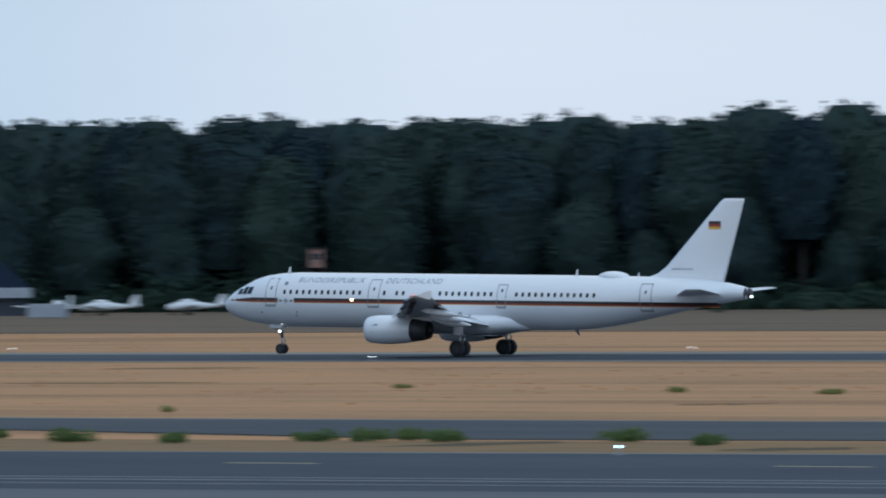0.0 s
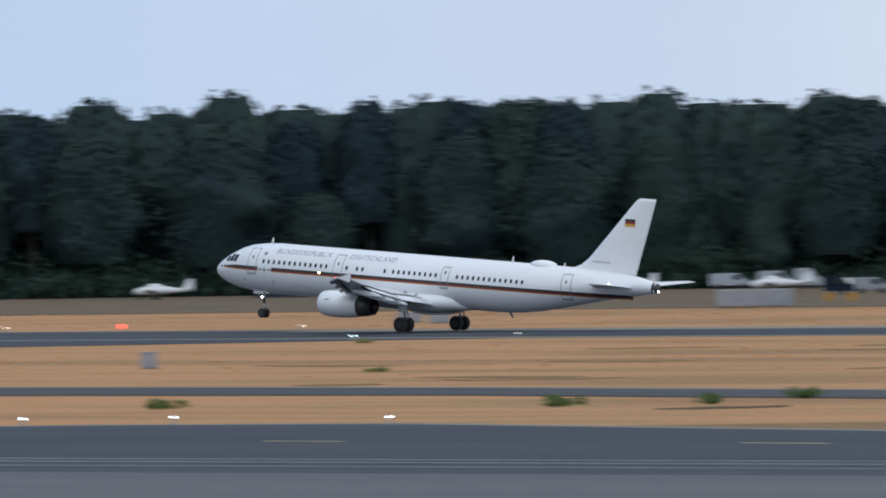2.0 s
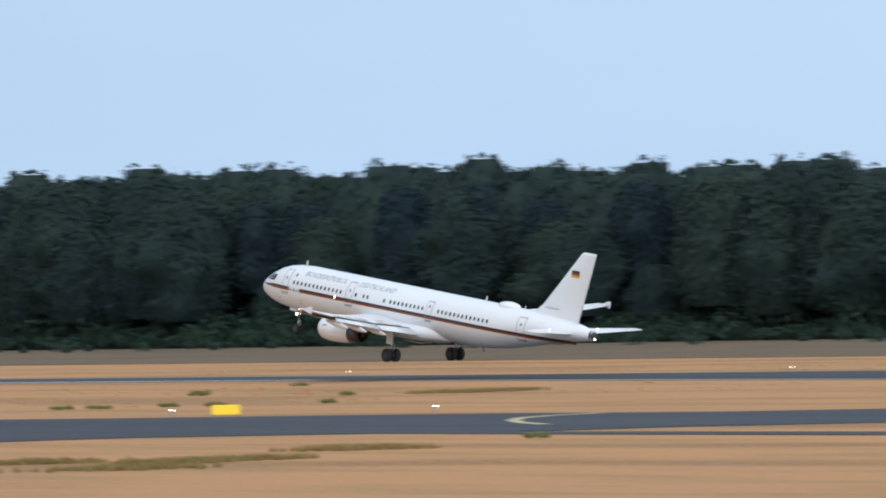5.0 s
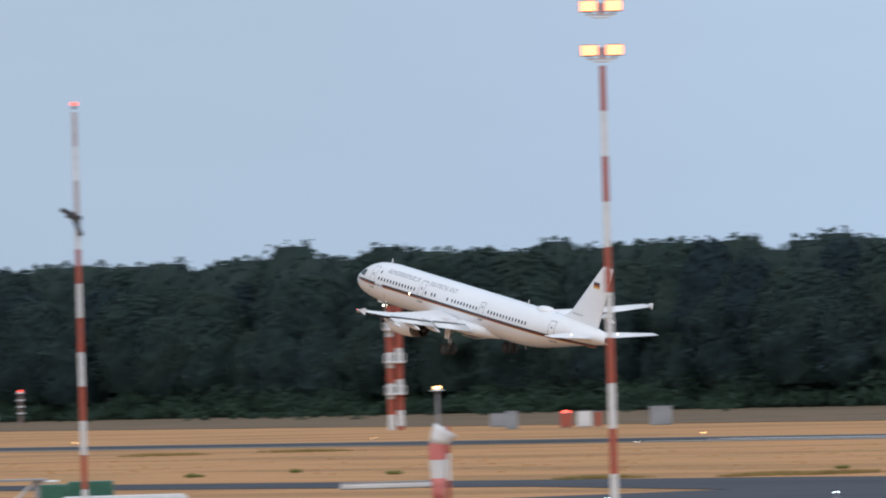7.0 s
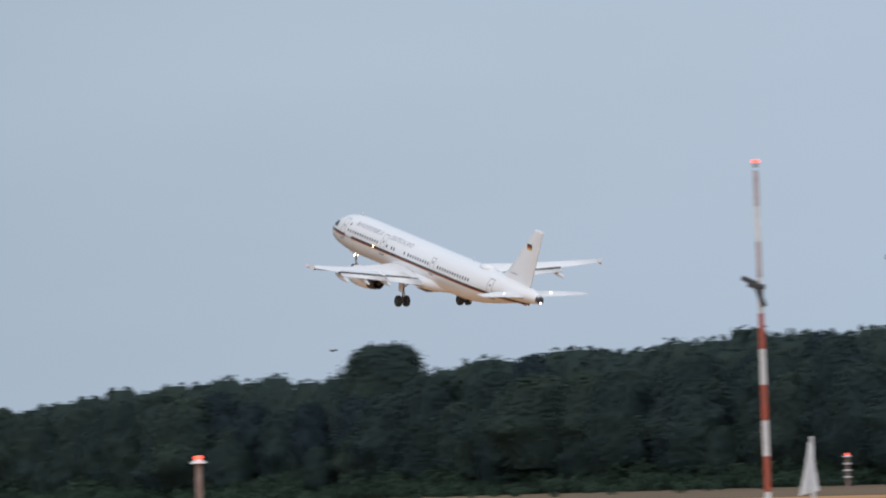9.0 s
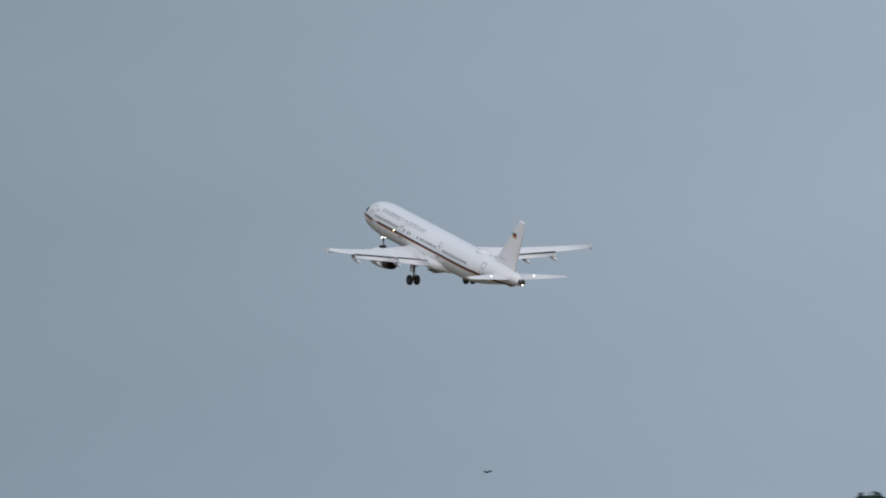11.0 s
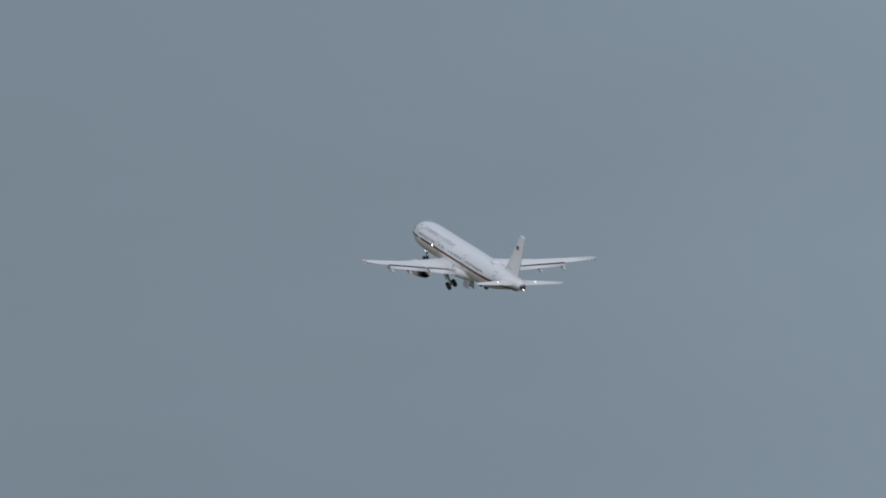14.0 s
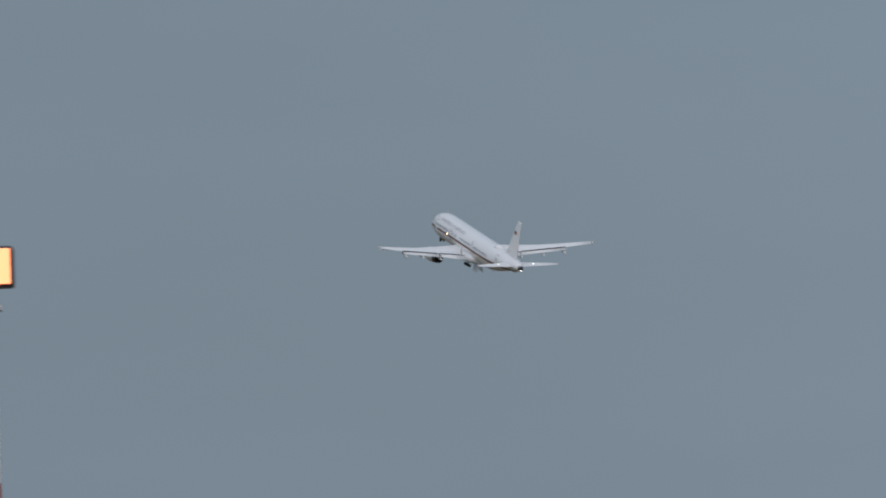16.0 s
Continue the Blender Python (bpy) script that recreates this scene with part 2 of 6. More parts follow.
PAINT.node_tree.nodes["Principled BSDF"].inputs["Coat Roughness"].default_value = 0.06
BELLY = material("grey_white_paint", (0.76, 0.775, 0.80), 0.35, second=(0.70, 0.715, 0.74), scale=0.4, fine=3, amount=0.8)
STEEL = material("bare_metal", (0.45, 0.45, 0.46), 0.35, 0.9, second=(0.30, 0.30, 0.31), scale=1.5, fine=10, amount=0.6)
SLATMETAL = material("polished_metal", (0.72, 0.73, 0.75), 0.16, 1.0, second=(0.55, 0.56, 0.58), scale=1.5, fine=10, amount=0.6)
DARKMETAL = material("burnt_metal_and_shade", (0.045, 0.045, 0.05), 0.45, 0.5, second=(0.085, 0.08, 0.08), scale=1.5, fine=8, amount=0.6)
TYRE = material("tyre_rubber", (0.018, 0.018, 0.020), 0.85, second=(0.035, 0.035, 0.036), scale=3, fine=20, amount=0.6)
GLASS = material("dark_window", (0.018, 0.022, 0.028), 0.12)
BLACK = material("black_paint_and_shade", (0.022, 0.020, 0.020), 0.4)
RED = material("red_paint", (0.26, 0.036, 0.020), 0.45, second=(0.22, 0.04, 0.024), scale=1, fine=8)
GOLD = material("gold_paint", (0.62, 0.36, 0.05), 0.45)
GREYTEXT = material("grey_lettering", (0.20, 0.22, 0.26), 0.5)
LETTER = material("grey_livery_lettering", (0.25, 0.28, 0.34), 0.5)
SEAL = material("door_seal", (0.22, 0.235, 0.26), 0.5)
GREYPAINT = material("grey_paint", (0.30, 0.31, 0.33), 0.6, second=(0.22, 0.23, 0.25), scale=1, fine=8)
WHITEPAINT = material("weathered_white_paint", (0.72, 0.72, 0.72), 0.5, second=(0.60, 0.60, 0.60), scale=0.8, fine=6)
MASTRED = material("mast_red_paint", (0.40, 0.075, 0.04), 0.5, second=(0.33, 0.085, 0.055), scale=0.7, fine=6)
SOCKRED = material("red_fabric", (0.62, 0.17, 0.16), 0.85, second=(0.55, 0.20, 0.18), scale=2, fine=12)
SOCKWHITE = material("white_fabric", (0.72, 0.72, 0.72), 0.85, second=(0.62, 0.62, 0.63), scale=2, fine=12)
SIGNY = material("lit_yellow_panel", (0.75, 0.50, 0.03), 0.5, emit=(1.0, 0.62, 0.04), power=0.45)
SIGNR = material("lit_red_panel", (0.70, 0.08, 0.05), 0.5, emit=(1.0, 0.07, 0.04), power=0.6)
BLUEROOF = material("dark_blue_roofing", (0.010, 0.016, 0.028), 0.9, spec=0.05, second=(0.014, 0.022, 0.036), scale=0.2, fine=2)
WALLGREY = material("grey_cladding", (0.065, 0.070, 0.085), 0.8, spec=0.1, second=(0.05, 0.055, 0.068), scale=0.15, fine=2)
GREEN = material("green_paint", (0.03, 0.13, 0.085), 0.5, second=(0.025, 0.10, 0.07), scale=1, fine=8)
# white greyed down: the shade of the dusk haze is in its colour
DUSKWHITE = material("dusk_toned_white_paint", (0.36, 0.38, 0.41), 0.6, second=(0.29, 0.31, 0.34), scale=0.8, fine=6)
CREAM = material("cream_light", (0.9, 0.9, 0.85), 0.4, emit=(1.0, 0.93, 0.80), power=8)
WARM = material("warm_light", (0.9, 0.8, 0.6), 0.4, emit=(1.0, 0.66, 0.34), power=22)
SODIUM = material("sodium_lamp_glass", (0.9, 0.7, 0.4), 0.4, emit=(1.0, 0.21, 0.07), power=3.2)
REDLAMP = material("red_beacon_glass", (0.7, 0.08, 0.05), 0.4, emit=(1.0, 0.07, 0.04), power=3.4)
AMBER = material("amber_light", (0.8, 0.5, 0.2), 0.4, emit=(1.0, 0.55, 0.2), power=9)
BLUELAMP = material("cool_white_light", (0.7, 0.85, 0.9), 0.4, emit=(0.72, 0.93, 1.0), power=10)
GREENLAMP = material("green_light", (0.4, 0.8, 0.6), 0.4, emit=(0.35, 0.9, 0.62), power=5)


# ---- building helpers ----
def part(name, bm, mat, parent=None, label="", smooth=False):
    me = bpy.data.meshes.new(name)
    bm.to_mesh(me)
    bm.free()
    for f in me.polygons:
        f.use_smooth = smooth
    for m in mat if isinstance(mat, (list, tuple)) else [mat]:
        me.materials.append(m)
    ob = new(name, me)
    if parent:
        ob.parent = parent
    if label:
        ob["label"] = label
    return ob


def box(bm, x0, x1, y0, y1, z0, z1, bevel=0.0, m=None):
    v = [bm.verts.new((x, y, z)) for x in (x0, x1) for y in (y0, y1) for z in (z0, z1)]
    fs = [bm.faces.new([v[i] for i in q]) for q in ((0, 1, 3, 2), (4, 6, 7, 5), (0, 4, 5, 1), (2, 3, 7, 6), (0, 2, 6, 4), (1, 5, 7, 3))]
    if m is not None:
        bmesh.ops.transform(bm, matrix=m, verts=v)
    if bevel:
        es = list({e for f in fs for e in f.edges})
        bmesh.ops.bevel(bm, geom=es, offset=bevel, segments=2, affect="EDGES", profile=0.6)
    return v


def cyl(bm, r0, r1, z0, z1, n=16, m=None, mat=0):
    """A tapered tube along z, closed at its ends."""
    a = [bm.verts.new((r0 * math.cos(i * math.tau / n), r0 * math.sin(i * math.tau / n), z0)) for i in range(n)]
    b = [bm.verts.new((r1 * math.cos(i * math.tau / n), r1 * math.sin(i * math.tau / n), z1)) for i in range(n)]
    fs = [bm.faces.new((a[i], a[(i + 1) % n], b[(i + 1) % n], b[i])) for i in range(n)]
    fs += [bm.faces.new(a[::-1]), bm.faces.new(b)]
    for f in fs:
        f.material_index = mat
    if m is not None:
        bmesh.ops.transform(bm, matrix=m, verts=a + b)
    return fs


def between(p, q):
    """Turns the z axis from p towards q; length is that of q - p."""
    d = Vector(q) - Vector(p)
    return Matrix.Translation(p) @ d.to_track_quat("Z", "Y").to_matrix().to_4x4()


def rod(bm, p, q, r0, r1=None, n=10, mat=0):
    return cyl(bm, r0, r0 if r1 is None else r1, 0, (Vector(q) - Vector(p)).length, n, between(p, q), mat)


def loft(bm, rings, closed=True, caps=True, mat=0):
    vs = [[bm.verts.new(p) for p in ring] for ring in rings]
    n = len(vs[0])
    fs = []
    for a, b in zip(vs, vs[1:]):
        for i in range(n if closed else n - 1):
            fs.append(bm.faces.new((a[i], a[(i + 1) % n], b[(i + 1) % n], b[i])))
    if caps and closed:
        fs += [bm.faces.new(vs[0][::-1]), bm.faces.new(vs[-1])]
    for f in fs:
        f.material_index = mat
    bmesh.ops.recalc_face_normals(bm, faces=fs)
    return vs


def sheet(name, pts, z, mat, label, category):
    """A flat paved or grown area with a thin edge, from its outline."""
    bm = bmesh.new()
    top = [bm.verts.new((x, y, z)) for x, y in pts]
    low = [bm.verts.new((x, y, -0.05)) for x, y in pts]
    bm.faces.new(top)
    for i in range(len(pts)):
        j = (i + 1) % len(pts)
        bm.faces.new((top[i], low[i], low[j], top[j]))
    bmesh.ops.recalc_face_normals(bm, faces=bm.faces)
    return tagged(part(name, bm, mat), label, category, kind="structure")


def mesh_of(name, verts, faces, mat, smooth=False, normals=None):
    me = bpy.data.meshes.new(name)
    me.from_pydata(verts, [], faces)
    if normals:
        me.normals_split_custom_set_from_vertices(normals)
    me.materials.append(mat)
    if smooth:
        for f in me.polygons:
            f.use_smooth = True
    return me


# ---- the ground ----
bm = bmesh.new()
xs = [-4800, -3000, -2000, -1500, -1000, -700, -400, -200, 0, 300, 800, 1500]
ys = [-800, -200, 0, 100, 200, 300, 400, 500, 600, 800, 1200, 2500, 4700]
grid = [[bm.verts.new((x, y, 0)) for y in ys] for x in xs]
for i in range(len(xs) - 1):
    for j in range(len(ys) - 1):
        bm.faces.new((grid[i][j], grid[i + 1][j], grid[i + 1][j + 1], grid[i][j + 1]))
tagged(part("ground", bm, DRY), "dry orange-brown airfield grass reaching to the woods", "ground", kind="structure")

RW = 530.0  # the runway's middle line


def woods_edge(x):
    return float(np.interp(-x, [300, 500, 640, 700, 770, 1000, 1300, 1800, 2600], [965, 955, 915, 870, 835, 815, 835, 850, 850]))


sheet("heath", [(600, 700), (-330, 705), (-520, 690), (-700, 650), (-900, 652), (-1160, 700), (-1400, 720), (-2600, 760), (-2600, 1500), (600, 1500)], 0.06, SCRUB,
      "strip of grey-green heath grass before the woods", "grass")
# unseen dark sheet, added to weaken ground bounce on the climbing airliner
sheet("bounce_dimming_ground", [(-965, -3000), (-965, 480), (-1190, 640), (-1400, 720), (-2600, 760), (-4500, 760), (-4500, -3000)], 0.04, DIMGROUND, "unseen dark ground added to dim the bounce light under the airliner", "grass")
sheet("runway", [(1200, RW - 23), (1200, RW + 23), (-540, RW + 23), (-640, RW + 19), (-2600, RW + 19), (-2600, RW - 4), (-640, RW - 4), (-540, RW - 23)], 0.05, RUNWAY, "long dark asphalt runway", "runway")
for y in (RW - 23.5, RW + 24):
    far = y + (-4 if y > RW else 19)
    sheet("runway_shoulder", [(1200, y - 1.6), (1200, y + 1.6), (-540, y + 1.6), (-640, far + 1.6), (-2600, far + 1.6), (-2600, far - 1.6), (-640, far - 1.6), (-540, y - 1.6)], 0.055, PALECON, "pale concrete shoulder along the runway", "shoulder")
sheet("taxiway", [(300, 183), (300, 245), (-120, 243), (-150, 246), (-185, 257), (-200, 254), (-206, 249), (-212, 235), (-213, 213), (-206, 190), (-200, 183)], 0.05, ASPHALT,
      "wide dark asphalt taxiway with faint marking lines", "taxiway")
sheet("apron", [(300, -40), (300, 187), (-190, 192), (-235, 120), (-240, -40)], 0.06, CONCRETE, "grey concrete apron", "apron")
sheet("service_road", [(200, 268), (200, 304), (-110, 304), (-155, 308), (-200, 320), (-236, 329), (-271, 332.5), (-298, 331), (-340, 337), (-420, 342), (-420, 339), (-334, 329.5), (-293, 325.2), (-273, 320.8), (-255.6, 314.2), (-223.4, 312.6), (-190, 304), (-140, 283), (-110, 268)], 0.056, WORN,
      "worn pale service road through the grass", "road")
sheet("road_verge", [(-110, 304), (-155, 308), (-200, 320), (-236, 329), (-271, 332.5), (-298, 331), (-298, 332.4), (-271, 334.2), (-236, 331), (-200, 322), (-155, 310), (-110, 305.6)], 0.060, PALECON, "pale worn verge of the service road", "road verge")
sheet("taxiway_verge", [(300, 245), (-120, 243), (-150, 246), (-185, 257), (-200, 254), (-206, 249), (-212, 235), (-213, 213), (-214.6, 213), (-213.6, 236), (-207, 250.6), (-200.5, 255.8), (-185, 258.8), (-150, 247.8), (-120, 244.6), (300, 246.6)], 0.056, PALECON, "pale trodden verge of the taxiway", "taxiway verge")
sheet("worn_strip", [(-316, 314), (-311, 316), (-303, 315.5), (-296, 312), (-291, 309), (-284, 300), (-276, 291), (-282, 288), (-290, 293), (-297, 299)], 0.045, SCRUB, "strip of grey trampled grass over old paving", "grass")
sheet("strip_mark", [(-295.4, 304.6), (-295.0, 305.6), (-292.6, 306.6), (-293.0, 305.6)], 0.055, LINE, "short white mark on old asphalt", "marking")
for y0, y1 in ((200.2, 200.8), (203.5, 204.0), (195.6, 196.0)):
    sheet("taxiway_edge_line", [(300, y0 - 2), (300, y1 - 2), (-200, y1 + 4), (-200, y0 + 4)], 0.066, FAINT, "faint white taxiway edge line", "marking")
sheet("exit_taxiway", [(-365, 508.5), (-385, 482), (-404, 462), (-397, 450), (-390, 437), (-384, 424), (-384, 409), (-382, 388), (-376, 371), (-400, 345), (-470, 340), (-475, 366), (-440, 385), (-418, 402), (-412, 418), (-415, 430), (-420, 440), (-430, 453), (-441, 467), (-471, 480), (-500, 484), (-515, 508.5)],
      0.045, ASPHALT, "asphalt runway exit curving off to the parallel taxiway", "taxiway")


def painted_curve(name, pts, width, z, mat, label):
    """A painted line of even width along a bend."""
    left, right = [], []
    for i, (x, y) in enumerate(pts):
        a, b = pts[max(0, i - 1)], pts[min(len(pts) - 1, i + 1)]
        d = math.hypot(b[0] - a[0], b[1] - a[1])
        nx, ny = -(b[1] - a[1]) / d * width / 2, (b[0] - a[0]) / d * width / 2
        left.append((x + nx, y + ny))
        right.append((x - nx, y - ny))
    sheet(name, left + right[::-1], z, mat, label, "marking")


painted_curve("exit_curve", [(-452.3, 508.5), (-444.8, 506.3), (-436.1, 501.8), (-426.0, 493.5), (-415.7, 483.1), (-407.7, 473.1), (-404.5, 466.5)], 1.1, 0.064, YELLOW, "pale yellow painted curve at the runway exit")
painted_curve("taxi_curve", [(-441.3, 387.0), (-438.1, 380.2), (-434.2, 374.6), (-426.9, 367.5), (-419.3, 361.7), (-412.3, 357.4)], 0.8, 0.066, YELLOW, "faded yellow painted curve on the taxiway")
sheet("parallel_taxiway", [(-395, 343), (-415, 329), (-417, 306), (-640, 296), (-640, 310), (-480, 322), (-480, 340), (-520, 352), (-700, 354), (-1000, 352), (-1000, 367), (-600, 367), (-520, 372), (-500, 371), (-452, 388), (-430, 390), (-390, 372)],
      0.05, ASPHALT, "dark asphalt taxiway parallel to the runway", "taxiway")


SOIL = grassland("bare_soil", ((0.24, 0.15, 0.072), (0.17, 0.115, 0.06), (0.30, 0.17, 0.08), (0.22, 0.15, 0.07)), 0.3, (0.5, 1, 1))
srng = random.Random(3)
DARKSOIL = grassland("dark_soil", ((0.085, 0.066, 0.045), (0.065, 0.055, 0.040), (0.125, 0.090, 0.052), (0.10, 0.08, 0.045)), 0.4, (0.6, 1, 1))
sheet("verge", [(300, 247.5), (-120, 245.5), (-150, 249), (-172, 256), (-150, 268), (-112, 265.5), (300, 266.5)], 0.020, SOIL, "brown worn grass verge between taxiway and road", "grass")
sheet("road_verge", [(300, 304), (300, 306.4), (-110, 306.6), (-110, 304)], 0.060, PALECON, "pale worn verge of the service road", "road verge")
sheet("runway_outer_strip", [(1200, RW + 13), (1200, RW + 22), (-420, RW + 22), (-420, RW + 13)], 0.056, PALECON, "pale worn outer strip of the runway", "runway")
# middle, half length and half depth of bare patches
BARE = ((-244, 476, 5, 3), (-214, 415, 6, 2.2), (-240, 430, 4, 2.5), (-291, 445, 4, 2.6), (-283, 406, 7, 2.2), (-250, 353, 6, 2.4), (-245, 382, 3, 2.2), (-316, 455, 4, 3), (-256, 359, 5, 2.2), (-297, 395, 5, 2.6),
        (-252, 339, 3, 2.3), (-302, 464, 3, 3), (-138, 349, 2.5, 1.8), (-489, 560, 7, 3), (-346, 409, 5, 2), (-479, 562, 8, 3))
SODDEN = ((-104, 260, 2.6, 4.2), (-86, 253, 2.2, 3.2), (-150, 279, 2.6, 4), (-151, 272, 2.2, 3.4), (-165, 279, 2.6, 6.0), (-155, 282, 4.0, 4.6), (-169, 283, 3.0, 5.0), (-189, 287, 2.2, 3.2), (-160, 284, 2.4, 3.4), (-360, 387, 2, 4.5), (-282, 300, 3.2, 5.6), (-296, 304, 2.6, 5.0))
for spots, mat, label in ((BARE, SOIL, "brown bare patch in the dry grass"), (SODDEN, DARKSOIL, "dark bare soil in the grass verge")):
    for i, (x, y, a, b) in enumerate(spots):
        pts = []
        for k in range(30):
            q = k * math.tau / 30
            r = srng.uniform(0.75, 1.05) * (1 + 0.22 * math.sin(2 * q + i) + 0.12 * math.sin(5 * q + 2 * i))
            pts.append((x + a * r * math.cos(q), y + b * 1.25 * r * math.sin(q)))
        sheet("bare_patch", pts, 0.024 + 0.0008 * i, mat, label, "ground patch")


# ---- woods ----
def crown_radius(k, a, lobes):
    """How far an uneven crown reaches at the share k of its height, in the direction a."""
    dome = np.sqrt(np.clip(1 - ((k - 0.40) / 0.62) ** 2, 0.0, 1))
    r = 1.0
    for ka, aa, size, deep in lobes:
        turn = (a - aa + math.pi) % math.tau - math.pi
        r = r + deep * np.exp(-(((k - ka) / size) ** 2 + (turn / (2.6 * size)) ** 2))
    return dome * np.clip(r, 0.65, 1.55)


def tree_mesh(seed, h, spread, base, leaves, size, pine, rings=9, sides=12):
    """A crown with soft lobes: a closed inner mass, leafy all over, with single sprays standing out of it."""
    rng = np.random.default_rng(seed)
    lobes = [(rng.uniform(0.05, 1.0), rng.uniform(0, math.tau), rng.uniform(0.07, 0.16), rng.uniform(-0.20, 0.34)) for _ in range(46)]
    tall = h - base
    # inner mass
    k = np.linspace(0.0, 0.97, rings)
    a = np.arange(sides) * math.tau / sides
    kk, aa = np.meshgrid(k, a, indexing="ij")
    r = spread * 0.86 * crown_radius(kk, aa, lobes)
    v = np.stack([r * np.cos(aa), r * np.sin(aa), base + tall * kk], -1).reshape(-1, 3)
    f = [(i * sides + j, i * sides + (j + 1) % sides, (i + 1) * sides + (j + 1) % sides, (i + 1) * sides + j) for i in range(rings - 1) for j in range(sides)]
    def outward(p):
        """The way out of the crown, bent by its lobes."""
        kq, aq = np.clip((p[:, 2] - base) / tall, 0.01, 0.99), np.arctan2(p[:, 1], p[:, 0])
        up = (crown_radius(kq + 0.02, aq, lobes) - crown_radius(kq - 0.02, aq, lobes)) * spread / (0.04 * tall)
        turn = (crown_radius(kq, aq + 0.06, lobes) - crown_radius(kq, aq - 0.06, lobes)) / (0.12 * np.maximum(0.4, crown_radius(kq, aq, lobes)))
        n = np.stack([np.cos(aq) + turn * np.sin(aq), np.sin(aq) - turn * np.cos(aq), np.clip(-up, -1.2, 1.6)], 1)
        n /= np.linalg.norm(n, axis=1)[:, None]
        n = n + np.array((0, 0, 0.25))
        return n / np.linalg.norm(n, axis=1)[:, None]

    nv = outward(v)
    # leaf sprays
    lk, la = rng.random(leaves) ** 0.85, rng.random(leaves) * math.tau
    reach = crown_radius(lk, la, lobes)
    out = 0.84 + 0.20 * rng.random(leaves) + 0.22 * (rng.random(leaves) < 0.14) * rng.random(leaves)
    lr = spread * reach * out + 0.25 * rng.random(leaves)
    p = np.stack([lr * np.cos(la), lr * np.sin(la), base + tall * (0.38 + (lk - 0.38) * (0.96 + 0.06 * rng.random(leaves)))], 1)
    p[:, 2] += 0.03 * tall * (lk > 0.72) * (rng.random(leaves) < 0.2) * rng.random(leaves)
    n0 = outward(p)
    n = n0 + rng.normal(size=(leaves, 3)) * (0.55 if pine else 0.42)
    n /= np.linalg.norm(n, axis=1)[:, None]
    u = np.cross(n, rng.normal(size=(leaves, 3)))
    u /= np.linalg.norm(u, axis=1)[:, None]
    w = np.cross(n, u)
    s = (size * (0.55 + 0.9 * rng.random(leaves)))[:, None]
    quads = np.stack([p - u * s * 0.5, p - w * s * 0.38 + n * s * 0.1, p + u * s * 0.5, p + w * s * 0.38 + n * s * 0.1], 1).reshape(-1, 3)
    i0 = len(v)
    f += [(i0 + 4 * i, i0 + 4 * i + 1, i0 + 4 * i + 2, i0 + 4 * i + 3) for i in range(leaves)]
    v = np.concatenate([v, quads])
    nv = np.concatenate([nv, np.repeat(n0, 4, 0)])
    centres = [tuple(q) for q in p[:40] * np.array((0.7, 0.7, 0.95))]
    return v.tolist(), f, centres, nv.tolist()


def trunk_bm(h, r, base, centres, seed):
    rng = random.Random(seed)
    bm = bmesh.new()
    pts = [(0, 0, -0.3), (rng.uniform(-0.2, 0.2), rng.uniform(-0.2, 0.2), h * 0.3), (rng.uniform(-0.4, 0.4), rng.uniform(-0.4, 0.4), h * 0.62), (0, 0, h * 0.92)]
    rs = [r * 1.25, r * 0.85, r * 0.55, r * 0.12]
    loft(bm, [[(x + q * math.cos(k * math.tau / 8), y + q * math.sin(k * math.tau / 8), z) for k in range(8)] for (x, y, z), q in zip(pts, rs)])
    for c in rng.sample(centres, min(9, len(centres))):
        s = max(base * 0.8, c[2] - 2.5)
        rod(bm, (0, 0, s), c, r * 0.3, r * 0.08, 5)
    return bm


PROTO = []
for i in range(9):
    pine = i % 3 == 1
    h = 24.0
    sp = (4.9, 3.7, 5.4)[i % 3]
    base = (5.0, 8.5, 4.0)[i % 3]
    v, f, cs, nv = tree_mesh(40 + i, h - 1.0, sp, base, (2600, 1700, 2800)[i % 3], 0.62, pine)
    crown = mesh_of("crown", v, f, NEEDLE if pine else LEAF, False, nv)
    tb = trunk_bm(h, 0.32, base, cs, i)
    tm = bpy.data.meshes.new("trunk")
    tb.to_mesh(tm)
    tb.free()
    tm.materials.append(BARK)
    PROTO.append((crown, tm, pine))


def top_height(x):
    return float(np.interp(-x, [400, 480, 640, 700, 800, 1000, 1150, 1330, 1440, 1500, 1532, 1562, 1580, 1620, 1680, 1740, 1930, 2400],
                           [24.9, 25.3, 24.9, 25.4, 23.9, 24.8, 25.9, 27.2, 26.8, 26.4, 25.2, 23.6, 23.2, 23.2, 22.9, 20.6, 18.4, 16.8]))


rng = random.Random(5)


def plant_tree(x, y, h, k, label, broad=1.0):
    crown, tm, pine = PROTO[k]
    t = new("tree")
    s = h / 24.0
    w = s * broad * rng.uniform(0.95, 1.35)
    t.matrix_basis = Matrix.Translation((x, y, 0)) @ Matrix.Rotation(rng.uniform(0, 6.28), 4, "Z") @ Matrix.Diagonal((w, w, s, 1))
    for n, me in (("trunk", tm), ("crown", crown)):
        new(n, me).parent = t
    tagged(t, label, "tree", "trees at the edge of the woods")


x = -330.0
count = 0
